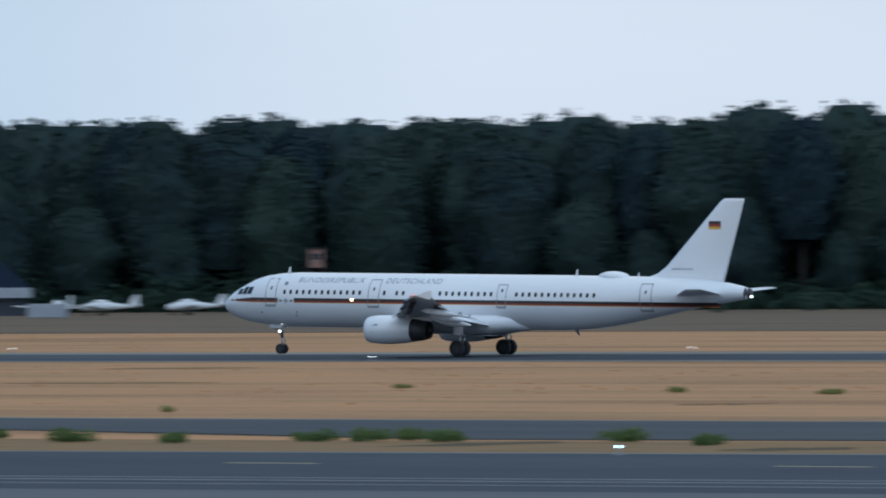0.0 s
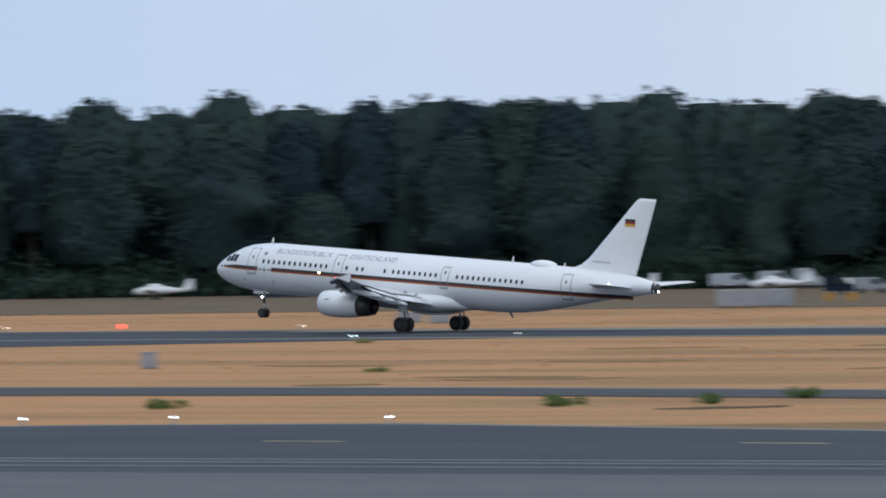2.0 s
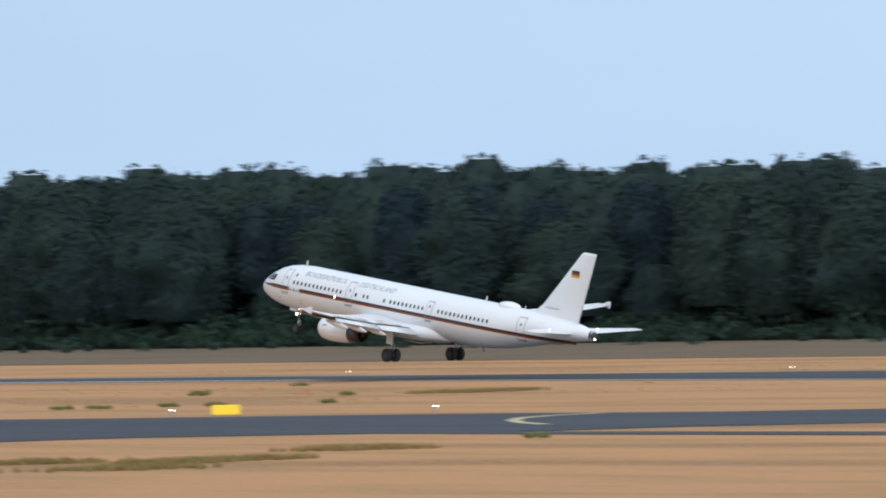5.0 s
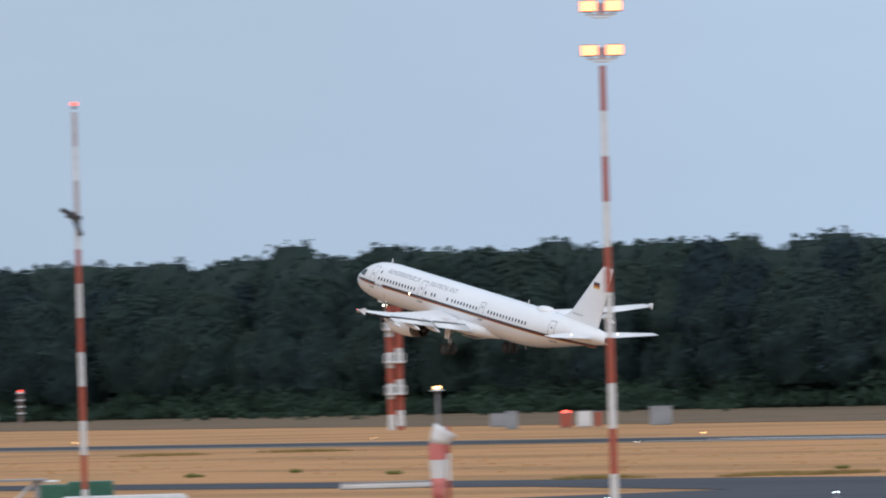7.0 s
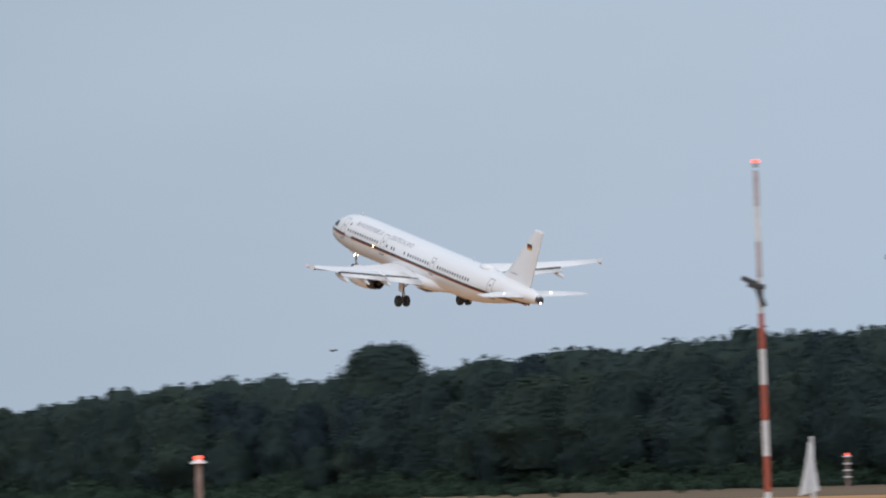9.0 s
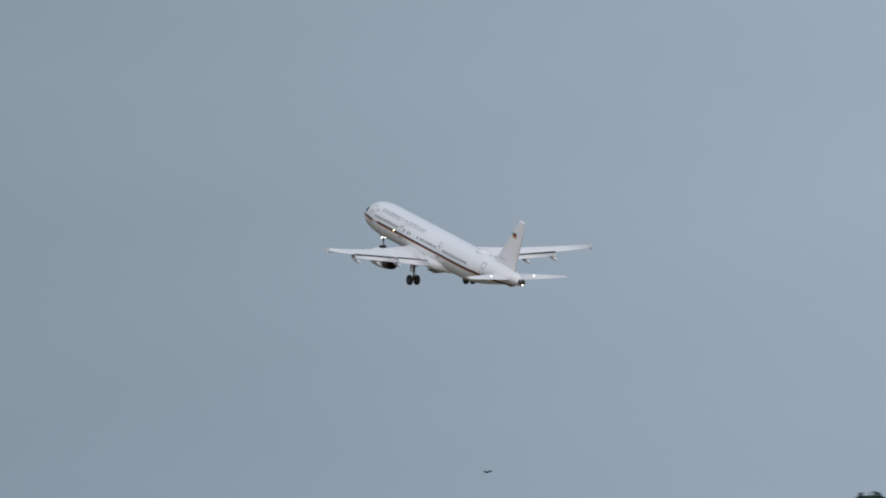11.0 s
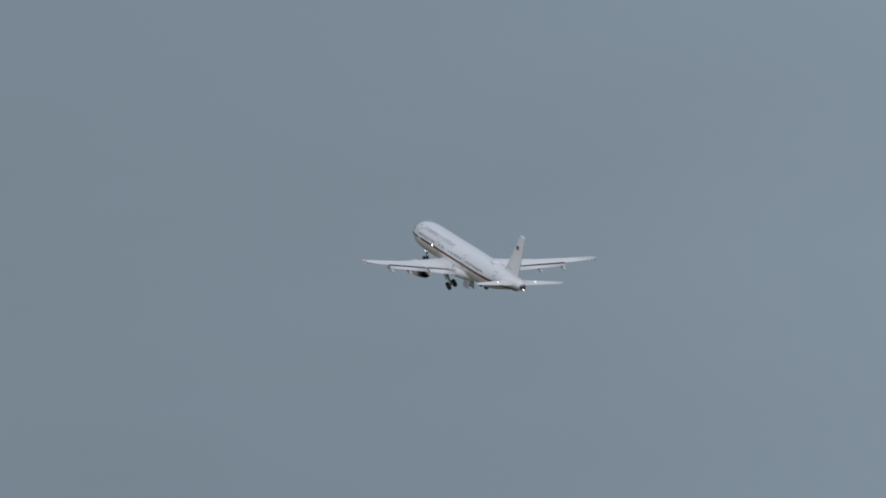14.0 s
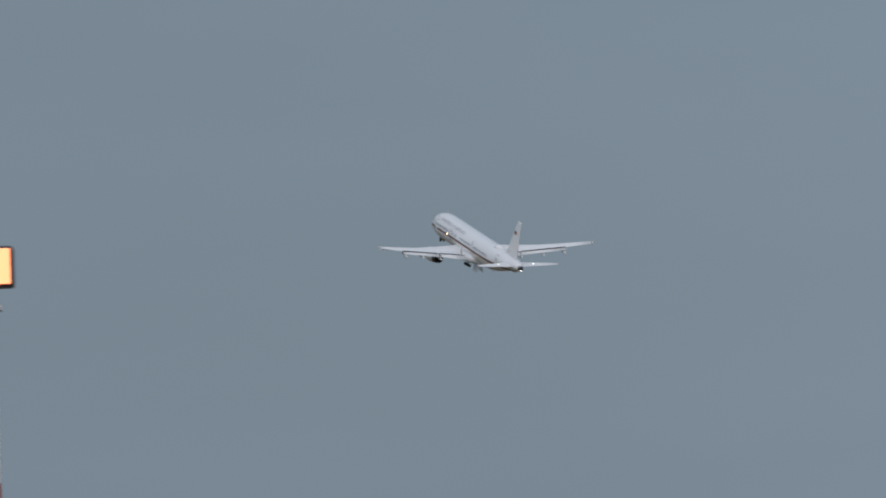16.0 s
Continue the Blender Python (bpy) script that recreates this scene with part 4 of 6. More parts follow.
WINGS = {}
for s in (-1, 1):
    bm = bmesh.new()
    loft(bm, [foil(a, b, s * y, z, 0.13 - 0.0035 * y, 0.0) for y, a, b, z in WING])
    wing = ap("wing", bm, BELLY, label="swept grey-white wing with flaps lowered")
    # slats and flaps
    for y0, y1 in ((2.6, 5.0), (6.7, 9.9), (10.0, 13.2), (13.3, 16.2)):
        bm = bmesh.new()
        r = []
        for y in (y0, y1):
            a, b, z = wing_at(y)
            r.append(foil(a - 0.45, a + 0.55, s * y, z - 0.16, 0.16, -0.35))
        loft(bm, r)
        ap("slat", bm, SLATMETAL, wing, "bare metal leading-edge slat")
        # the shade in the hollow between slat and wing, put in as a black body
        bm = bmesh.new()
        r = []
        for y in (y0 + 0.05, y1 - 0.05):
            a, b, z = wing_at(y)
            r.append([o(a - 0.12, s * y, z - 0.10), o(a + 0.40, s * y, z + 0.02), o(a + 0.62, s * y, z - 0.30), o(a + 0.10, s * y, z - 0.30)])
        loft(bm, r)
        ap("slat_hollow_shade", bm, BLACK, wing, smooth=False)
    for y0, y1 in ((2.2, 6.3), (6.5, 12.9)):
        bm = bmesh.new()
        r = []
        for y in (y0, y1):
            a, b, z = wing_at(y)
            c = 0.13 * (b - a) + 0.15
            r.append(foil(b - 0.30, b + c, s * y, z - 0.17, 0.13, 0.34))
        loft(bm, r)
        ap("flap", bm, BELLY, wing)
        # the shade of the slot ahead of the flap, put in as a dark body
        bm = bmesh.new()
        r = []
        for y in (y0, y1):
            a, b, z = wing_at(y)
            k = 0.06 * (b - a)
            r.append([o(b - 0.34 - k, s * y, z + 0.012 * (b - a)), o(b - 0.02, s * y, z + 0.05), o(b - 0.02, s * y, z - 0.14), o(b - 0.34 - k, s * y, z - 0.26)])
        loft(bm, r)
        ap("flap_slot_shade", bm, DARKMETAL, wing, smooth=False)
    for y in (6.45, 9.6, 12.6):
        a, b, z = wing_at(y)
        bm = bmesh.new()
        rr = []
        for k, q in ((-1.6, 0.03), (-1.2, 0.16), (-0.3, 0.25), (0.5, 0.22), (1.2, 0.12), (1.5, 0.03)):
            rr.append([o(b + k, s * y + q * 0.7 * math.cos(t), z - 0.42 - 0.20 * (k + 1.6) / 2 + q * math.sin(t)) for t in [j * math.tau / 12 for j in range(12)]])
        loft(bm, rr)
        ap("flap_track_fairing", bm, BELLY, wing)
    # wingtip fence
    bm = bmesh.new()
    a, b, z = wing_at(16.8)
    f = [[o(x, s * (16.82 + t), z + dz) for x, dz in ((a + 0.55, 0.0), (a + 1.40, 0.34), (a + 1.75, 0.38), (b + 0.12, 0.0), (a + 1.70, -0.26), (a + 1.35, -0.22))] for t in (0.0, 0.05)]
    loft(bm, f)
    ap("wingtip_fence", bm, PAINT, wing, smooth=False)
    WINGS[s] = wing
    bm = bmesh.new()
    bmesh.ops.create_icosphere(bm, subdivisions=1, radius=0.045, matrix=Matrix.Translation(o(a + 0.2, s * 16.8, z)))
    ap("navigation_light", bm, REDLAMP if s < 0 else GREENLAMP, wing)
    # spoiler lines as thin raised strips
    for y0, y1 in ((3.0, 6.2), (6.8, 12.6)):
        bm = bmesh.new()
        q = []
        for y in (y0, y1):
            a, b, z = wing_at(y)
            x0 = b - 0.26 * (b - a)
            q.append([o(x0, s * y, z + 0.050 * (b - a) + 0.01), o(b - 0.24, s * y, z + 0.018 * (b - a) + 0.03), o(b - 0.24, s * y, z + 0.018 * (b - a) - 0.02), o(x0, s * y, z + 0.02)])
        loft(bm, q)
        ap("spoiler", bm, PAINT, wing, smooth=False)

    # engine
    ey, ez = s * 5.75, 2.06
    bm = bmesh.new()
    prof = ((15.95, 0.69), (15.60, 0.76), (15.49, 0.84), (15.54, 0.91), (15.78, 0.99), (16.43, 1.06), (17.3, 1.07), (18.4, 1.00), (19.3, 0.87))
    loft(bm, [[o(x, ey + r * math.cos(t), ez + r * math.sin(t)) for t in [k * math.tau / 36 for k in range(36)]] for x, r in prof], caps=False)
    engine = ap("engine", bm, PAINT, label="white engine nacelle with a dark exhaust nozzle")
    for x0, x1, r0, r1, nm, mt in ((19.3, 20.6, 0.865, 0.64, "nozzle", DARKMETAL), (20.5, 20.9, 0.30, 0.06, "exhaust_plug", DARKMETAL)):
        bm = bmesh.new()
        loft(bm, [[o(x, ey + r * math.cos(t), ez + r * math.sin(t)) for t in [k * math.tau / 30 for k in range(30)]] for x, r in ((x0, r0), ((x0 + x1) / 2, (r0 + r1) / 2 + 0.03), (x1, r1), (x1 - 0.05, r1 * 0.92), (x0 + 0.3, r1 * 0.85))], caps=True)
        ap(nm, bm, mt, engine)
    bm = bmesh.new()
    rod(bm, o(16.0, ey, ez), o(16.2, ey, ez), 0.72, 0.72, 30)
    ap("fan_disc", bm, DARKMETAL, engine)
    bm = bmesh.new()
    rod(bm, o(15.65, ey, ez), o(16.0, ey, ez), 0.03, 0.22, 16)
    ap("spinner", bm, GREYPAINT, engine)
    bm = bmesh.new()
    loft(bm, [[o(x, ey + t, z) for x, z in ((16.6, ez + 0.9), (17.6, 3.0), (20.0, 3.25), (22.2, 3.05), (20.8, ez + 0.66), (19.0, ez + 0.8))] for t in (-0.19, 0.19)])
    ap("pylon", bm, BELLY, engine, smooth=False)
    for z in (2.36, 1.84):
        bm = bmesh.new()
        loft(bm, [[o(16.25, ey + s * 1.02 + t, z), o(16.85, ey + s * 1.02 + t, z + 0.05), o(16.7, ey + s * 1.02 + t, z + 0.13)] for t in (-0.02, 0.03)])
        ap("nacelle_vent", bm, GREYTEXT, engine, smooth=False)

    # tailplane
    bm = bmesh.new()
    loft(bm, [foil(a, b, s * y, z, 0.10, -0.03) for y, a, b, z in ((0.5, 38.0, 42.0, 4.78), (1.2, 38.6, 42.1, 4.84), (3.5, 40.1, 42.6, 5.04), (6.2, 41.85, 43.2, 5.27))])
    tailplane = ap("tailplane", bm, BELLY, label="swept white tailplane")
    bm = bmesh.new()
    bmesh.ops.create_icosphere(bm, subdivisions=1, radius=0.055, matrix=Matrix.Translation(o(41.3, s * 2.7, 5.18)))
    ap("logo_light", bm, CREAM, tailplane, "small bright light on the tailplane")
    # wing root landing light
    bm = bmesh.new()
    bmesh.ops.create_icosphere(bm, subdivisions=1, radius=0.06, matrix=Matrix.Translation(o(18.0, s * 4.2, 3.25)))
    ap("wing_light", bm, CREAM, wing, "small bright light on the wing")

# fin
bm = bmesh.new()
loft(bm, [upright(a, b, z, 0.10) for z, a, b in ((5.55, 34.8, 41.9), (6.02, 35.6, 42.0), (6.35, 36.5, 42.1), (6.9, 37.25, 42.25), (9.0, 39.18, 42.82), (11.65, 41.60, 43.52), (11.87, 41.95, 43.55))])
fin = ap("fin", bm, PAINT, label="tall white fin with a small flag")


def fin_side(x, z, out):
    t = (z - 6.9) / (11.65 - 6.9)
    a, b = 37.25 + 4.35 * t, 42.25 + 1.27 * t
    c, k = b - a, (x - a) / (b - a)
    return 0.10 * c * 5 * (0.2969 * math.sqrt(k) - 0.126 * k - 0.3516 * k * k + 0.2843 * k ** 3 - 0.1036 * k ** 4) + out


for s in (-1, 1):
    for i, (nm, mt) in enumerate((("flag_gold", GOLD), ("flag_red", RED), ("flag_black", BLACK))):
        bm = bmesh.new()
        z0 = 9.6 + 0.2 * i
        vs = [bm.verts.new(o(x, s * fin_side(x, z, 0.02), z)) for x, z in ((40.72, z0), (41.7, z0), (41.7, z0 + 0.2), (40.72, z0 + 0.2))]
        bm.faces.new(vs if s < 0 else vs[::-1])
        ap(nm, bm, mt, fin, smooth=False)
    # writing too small to read
    for i in range(9):
        bm = bmesh.new()
        x0 = 37.75 + 0.2 * i
        vs = [bm.verts.new(o(x, s * fin_side(x, z, 0.02), z)) for x, z in ((x0, 6.62), (x0 + 0.11, 6.62), (x0 + 0.11, 6.74), (x0, 6.74))]
        bm.faces.new(vs if s < 0 else vs[::-1])
        ap("fin_marking", bm, LETTER, fin, smooth=False)
# aerials and the dome
for x, z, h, c in ((5.3, 6.08, 0.46, 0.35), (29.6, 6.12, 0.45, 0.30), (34.75, 6.05, 0.32, 0.22)):
    bm = bmesh.new()
    loft(bm, [[o(x + a * 1.0 + k, t, z + q) for a, t in ((0, 0), (w / 2, 0.03), (w, 0), (w / 2, -0.03))] for w, k, q in ((c, 0, -0.1), (c * 0.45, c * 0.55, h))])
    ap("blade_aerial", bm, WHITEPAINT)
bm = bmesh.new()
loft(bm, [[o(29.6 + a + k, t, q) for a, t in ((0, 0), (w / 2, 0.03), (w, 0), (w / 2, -0.03))] for w, k, q in ((0.32, 0, 2.15), (0.15, 0.35, 1.72))])
ap("belly_aerial", bm, GREYPAINT)
bm = bmesh.new()
bmesh.ops.create_uvsphere(bm, u_segments=28, v_segments=14, radius=1.0, matrix=Matrix.Translation(o(32.85, 0, 6.05)) @ Matrix.Diagonal((1.25, 0.75, 0.42, 1)))
ap("antenna_dome", bm, PAINT, label="low white antenna dome on the roof")
bm = bmesh.new()
patch(bm, 11.87, 12.01, 4.09, 4.23, 0.02, -1, 2, 2)
ap("side_light", bm, WARM, label="bright warm light on the fuselage side")
bm = bmesh.new()
bmesh.ops.create_icosphere(bm, subdivisions=2, radius=0.07, matrix=Matrix.Translation(o(44.18, -0.05, 4.72)))
ap("tail_light", bm, CREAM, label="bright white tail light")


# landing gear: each leg turns about its upper end
RIM = material("dark_wheel_rim", (0.06, 0.06, 0.065), 0.6, 0.3, second=(0.035, 0.035, 0.038), scale=4, fine=20)


def wheel(parent, x, y, z, r, w):
    bm = bmesh.new()
    n = 28
    prof = ((-w, r * 0.62), (-w, r * 0.86), (-w * 0.75, r * 0.97), (0, r), (w * 0.75, r * 0.97), (w, r * 0.86), (w, r * 0.62))
    loft(bm, [[(x + q * math.cos(k * math.tau / n), y + d, z + q * math.sin(k * math.tau / n)) for k in range(n)] for d, q in prof], caps=True)
    t = part("wheel", bm, TYRE, parent, "black rubber wheel", True)
    bm = bmesh.new()
    rod(bm, (x, y - w * 1.03, z), (x, y + w * 1.03, z), r * 0.5, r * 0.5, 20)
    part("rim", bm, RIM, parent)
    return t


GEAR = {}
for s in (-1, 1):
    top = o(22.0, s * 3.62, 3.15)
    bm = bmesh.new()
    rod(bm, (0, 0, 0.1), (0, 0, -1.45), 0.15, 0.15, 14)
    rod(bm, (0, 0, -1.3), (0, 0, -2.58), 0.10, 0.10, 14)
    rod(bm, (0, -0.62, -2.57), (0, 0.62, -2.57), 0.09, 0.09, 12)
    rod(bm, (0, -s * 1.5, -0.15), (0, 0, -1.15), 0.06, 0.06, 8)
    rod(bm, (0.12, 0, -1.3), (0.42, 0, -1.85), 0.05, 0.05, 8)
    rod(bm, (0.42, 0, -1.85), (0.1, 0, -2.4), 0.05, 0.05, 8)
    leg = part("main_gear", bm, STEEL, airliner, "main landing gear leg with two black wheels", True)
    leg.location = top
    for y in (-0.46, 0.46):
        wheel(leg, 0, y, -2.57, 0.59, 0.215)
    bm = bmesh.new()
    box(bm, -0.42, 0.42, s * 0.28, s * 0.34, -1.60, -0.15, 0.02)
    part("gear_door", bm, PAINT, leg, "white gear door on the leg")
    GEAR["port" if s < 0 else "starboard"] = leg
bm = bmesh.new()
rod(bm, (0, 0, 0.1), (0, 0, -1.1), 0.11, 0.11, 12)
rod(bm, (0, 0, -1.0), (0, 0, -1.92), 0.075, 0.075, 12)
rod(bm, (0, -0.34, -1.92), (0, 0.34, -1.92), 0.06, 0.06, 10)
rod(bm, (-1.1, 0, -0.05), (0, 0, -0.95), 0.055, 0.055, 8)
rod(bm, (0.08, 0, -1.0), (0.32, 0, -1.4), 0.035, 0.035, 8)
rod(bm, (0.32, 0, -1.4), (0.06, 0, -1.8), 0.035, 0.035, 8)
nose_leg = part("nose_gear", bm, STEEL, airliner, "nose landing gear leg with two small wheels", True)
nose_leg.location = o(4.9, 0, 2.34)
for y in (-0.25, 0.25):
    wheel(nose_leg, 0, y, -1.92, 0.38, 0.11)
for y in (-0.16, 0.16):
    bm = bmesh.new()
    rod(bm, (-0.16, y, -0.62), (-0.10, y, -0.62), 0.085, 0.085, 12)
    part("taxi_light", bm, CREAM, nose_leg, "bright landing light on the nose leg")
for s in (-1, 1):
    bm = bmesh.new()
    box(bm, -0.9, 0.1, s * 0.42 - 0.015, s * 0.42 + 0.015, -0.30, -0.02, 0.01)
    d = part("nose_gear_door", bm, PAINT, airliner)
    d.location = o(5.0, 0, 2.28)

# doors of the wheel bay, hinged beside the keel
BAY = {}
for s in (-1, 1):
    bm = bmesh.new()
    box(bm, -1.15, 1.15, min(0, s * 1.35), max(0, s * 1.35), -0.035, 0.0, 0.012)
    bay = part("wheel_bay_door", bm, PAINT, airliner, "white door of the wheel bay")
    bay.location = o(22.3, s * 0.3, 1.655)
    BAY[s] = bay


# ---- lights along the runway and taxiways ----
def lamp_row(name, spots, mat, lenses, label, group, spread=0.55, r=0.085):
    """Low lamps: a base plate, a stem and one or more bright lenses."""
    first = None
    for x, y in spots:
        if first is None:
            first = new(name)
            for k in range(lenses):
                dx = (k - (lenses - 1) / 2) * spread
                bm = bmesh.new()
                rod(bm, (dx, 0, 0), (dx, 0, 0.06), 0.16, 0.15, 12)
                rod(bm, (dx, 0, 0.06), (dx, 0, 0.26), 0.05, 0.06, 10)
                part("stem", bm, GREYPAINT, first)
                bm = bmesh.new()
                bmesh.ops.create_icosphere(bm, subdivisions=2, radius=r, matrix=Matrix.Translation((dx, 0, 0.33)))
                part("lens", bm, mat, first)
            first.matrix_basis = pose(x, y, 0.05)
            tagged(first, label, "airfield light", group)
        else:
            copy_thing(first, pose(x, y, 0.05))


triple = ((-245.1, RW - 25), (-459, RW + 26), (-512, RW + 26))
skip = {round(x) for x, _ in triple}
far = [(-305.4 - 60.4 * k + (1.5 if k == 1 else 0), RW + 25) for k in range(-1, 14) if k not in (3,)]
near = [(-305.4 - 60.4 * k, RW - 25) for k in range(0, 14) if k not in (2, 3, 4, 5, 8, 9)]
lamp_row("runway_edge_light", [q for q in far + near if q[0] < -760], AMBER, 1, "small amber runway end lamp on the grass", "runway edge lights", r=0.06)
lamp_row("runway_edge_light", [q for q in far + near if q[0] > -760], CREAM, 1, "small bright white runway edge lamp on the grass", "runway edge lights", r=0.045)
lamp_row("runway_edge_light", triple, CREAM, 1, "small bright white runway edge lamp on the grass", "runway edge lights", r=0.05)
cool = [(-88, 241.5), (-119, 242.5), (-153, 250), (-184, 256), (-195.5, 255.5), (-201.5, 252.5), (-208, 245), (-212.5, 220), (-374, 495.5), (-408, 403), (-380, 375), (-392, 399), (-417.5, 430),
        (-396, 417), (-419, 443), (-440.5, 469), (-421.5, 452), (-427, 459.5), (-391, 447.5), (-500.6, 380), (-482, 385.5), (-466.5, 395), (-439, 318), (-446.5, 307.5)]
lamp_row("taxiway_edge_light", cool, BLUELAMP, 1, "cool white taxiway edge lamp on a short stem", "taxiway edge lights", r=0.05)
lamp_row("taxiway_centre_light", [(-477.7, 361.3), (-463.9, 352.3), (-453.5, 342.9), (-470, 356.5)], GREENLAMP, 1, "green taxiway centre lamp in the asphalt", "taxiway centre lights", r=0.065)
lamp_row("guard_light", [(-408, 441), (-429.5, 430)], AMBER, 1, "amber guard lamp by the runway exit", "guard lights", r=0.10)
lamp_row("stop_light", [(-450, 560.5)], REDLAMP, 1, "red lamp beside the runway", "stop lights", r=0.2)

# taxiway centre dashes and painted curves
for i in range(9):
    x0 = -20 - 24.4 * i
    sheet("taxiway_dash", [(x0, 221 + 0.055 * -x0), (x0 - 4.2, 221.2 + 0.055 * (-x0 + 4.2)), (x0 - 4.2, 221.55 + 0.055 * (-x0 + 4.2)), (x0, 221.35 + 0.055 * -x0)], 0.062, YELLOW, "short faded yellow taxiway dash", "marking")
sheet("runway_side_line", [(-640, RW - 2.4), (-640, RW - 1.4), (-760, RW - 1.4), (-760, RW - 2.4)], 0.062, LINE, "white runway side line", "marking")
sheet("runway_touchdown_bar", [(-700, RW + 5), (-700, RW + 8), (-760, RW + 8), (-760, RW + 5)], 0.062, LINE, "white painted runway bar", "marking")


# ---- airfield signs ----
def airfield_sign(x, y, panels, h, label, turn=0.0):
    """A row of lit panels in a dark case on short legs; it faces the terrace."""
    s = new("airfield_sign")
    w = sum(p[0] for p in panels)
    u = -w / 2
    for width, mat, bars in panels:
        bm = bmesh.new()
        box(bm, u + 0.03, u + width - 0.03, -0.12, 0.12, 0.22, 0.22 + h, 0.03)
        p = part("panel", bm, mat, s)
        bm = bmesh.new()
        for k in range(bars):
            a = u + width * (0.18 + 0.64 * k / max(1, bars))
            box(bm, a, a + width * 0.4 / max(1, bars), -0.135, -0.121, 0.22 + h * 0.3, 0.22 + h * 0.7)
        part("symbol", bm, BLACK, p)
        u += width
    for k in (-w / 2 + 0.15, w / 2 - 0.15):
        bm = bmesh.new()
        rod(bm, (k, 0, 0), (k, 0, 0.26), 0.05)
        part("leg", bm, GREYPAINT, s)
    s.matrix_basis = pose(x, y, 0, 0, 0, turn)
    tagged(s, label, "sign", "airfield signs")


YS = "lit yellow airfield sign on short legs in the grass"
airfield_sign(-373, 580, [(2.4, SIGNY, 0)], 0.80, YS, 34)
airfield_sign(-380.5, 420.5, [(2.2, SIGNY, 0), (1.9, SIGNR, 0)], 0.62, "lit yellow and red airfield sign beside the exit taxiway", 43)
airfield_sign(-329, 336.5, [(2.1, SIGNY, 0)], 0.62, YS, 43)
airfield_sign(-328, 339.6, [(1.8, SIGNY, 0)], 0.62, YS, 43)
airfield_sign(-403, 399, [(1.75, SIGNY, 0)], 0.62, YS, 43)
airfield_sign(-469, 379.5, [(1.85, SIGNY, 0)], 0.62, YS, 51)
airfield_sign(-404.5, 309, [(1.95, SIGNY, 0)], 0.68, YS, 51)


def cabinet(x, y, w, d, h, mat, label, turn=40, stripes=None, lamp=False):
    c = new("cabinet")
    bm = bmesh.new()
    box(bm, -w / 2, w / 2, -d / 2, d / 2, 0.08, h, 0.04)
    part("housing", bm, mat, c)
    bm = bmesh.new()
    box(bm, -w / 2 - 0.05, w / 2 + 0.05, -d / 2 - 0.05, d / 2 + 0.05, 0, 0.09)
    part("plinth", bm, PALECON, c)
    bm = bmesh.new()
    box(bm, -w / 2 - 0.04, w / 2 + 0.04, -d / 2 - 0.04, d / 2 + 0.04, h - 0.02, h + 0.06, 0.02)
    part("lid", bm, GREYPAINT, c)
    bm = bmesh.new()
    box(bm, -w / 2 + 0.1, w / 2 - 0.1, -d / 2 - 0.02, -d / 2 + 0.01, 0.2, h - 0.12, 0.01)
    part("door", bm, stripes or mat, c)
    if lamp:
        bm = bmesh.new()
        bmesh.ops.create_uvsphere(bm, u_segments=14, v_segments=8, radius=0.36, matrix=Matrix.Translation((0, 0, h + 0.16)) @ Matrix.Diagonal((1.4, 1.0, 0.6, 1)))
        part("lamp", bm, REDLAMP, c, "glowing red lamp")
    c.matrix_basis = pose(x, y, 0, 0, 0, turn)
    tagged(c, label, "cabinet", "airfield cabinets")


cabinet(-305.3, 387.7, 0.95, 0.7, 1.0, GREYPAINT, "small grey equipment cabinet in the dry grass")
cabinet(-481, 562, 2.5, 1.2, 0.95, WHITEPAINT, "low white equipment cabinet beyond the runway")
cabinet(-449, 599, 2.2, 1.2, 0.85, GREYPAINT, "low grey equipment cabinet beyond the runway")
cabinet(-441, 593, 1.9, 1.2, 0.85, GREYPAINT, "low grey equipment cabinet beyond the runway")
# its housing borrows the lit panel's glow, though the box is no lamp
cabinet(-378.2, 405.7, 0.95, 0.6, 0.75, SIGNY, "small yellow and black striped marker box", 43, BLACK)
cabinet(-534.5, 350.6, 6.6, 1.0, 0.42, WHITEPAINT, "long low white barrier beside the taxiway", 57)
# boxes of the landing aid beyond the runway
cabinet(-935, 641, 1.7, 1.4, 1.9, WHITEPAINT, "white equipment cabinet of the landing aid", 57)
cabinet(-936.2, 639.2, 1.4, 1.4, 1.7, MASTRED, "red equipment cabinet with a red lamp on its lid", 57, lamp=True)
cabinet(-934.2, 642.4, 0.7, 1.0, 1.8, MASTRED, "red equipment cabinet of the landing aid", 57)
cabinet(-940, 634, 1.4, 1.0, 2.1, GREYPAINT, "grey equipment cabinet of the landing aid", 57)
cabinet(-930, 648.5, 2.6, 1.2, 2.2, GREYPAINT, "grey equipment cabinet of the landing aid", 57)
cabinet(-975, 656, 2.6, 1.5, 1.6, GREYPAINT, "grey equipment cabinet of the landing aid", 57)
cabinet(-948, 661, 1.8, 1.4, 2.0, WHITEPAINT, "white equipment cabinet with a red band", 57, MASTRED)


PALERED = material("pale_red_paint", (0.42, 0.34, 0.34), 0.6, second=(0.50, 0.43, 0.42), scale=1.0, fine=8)


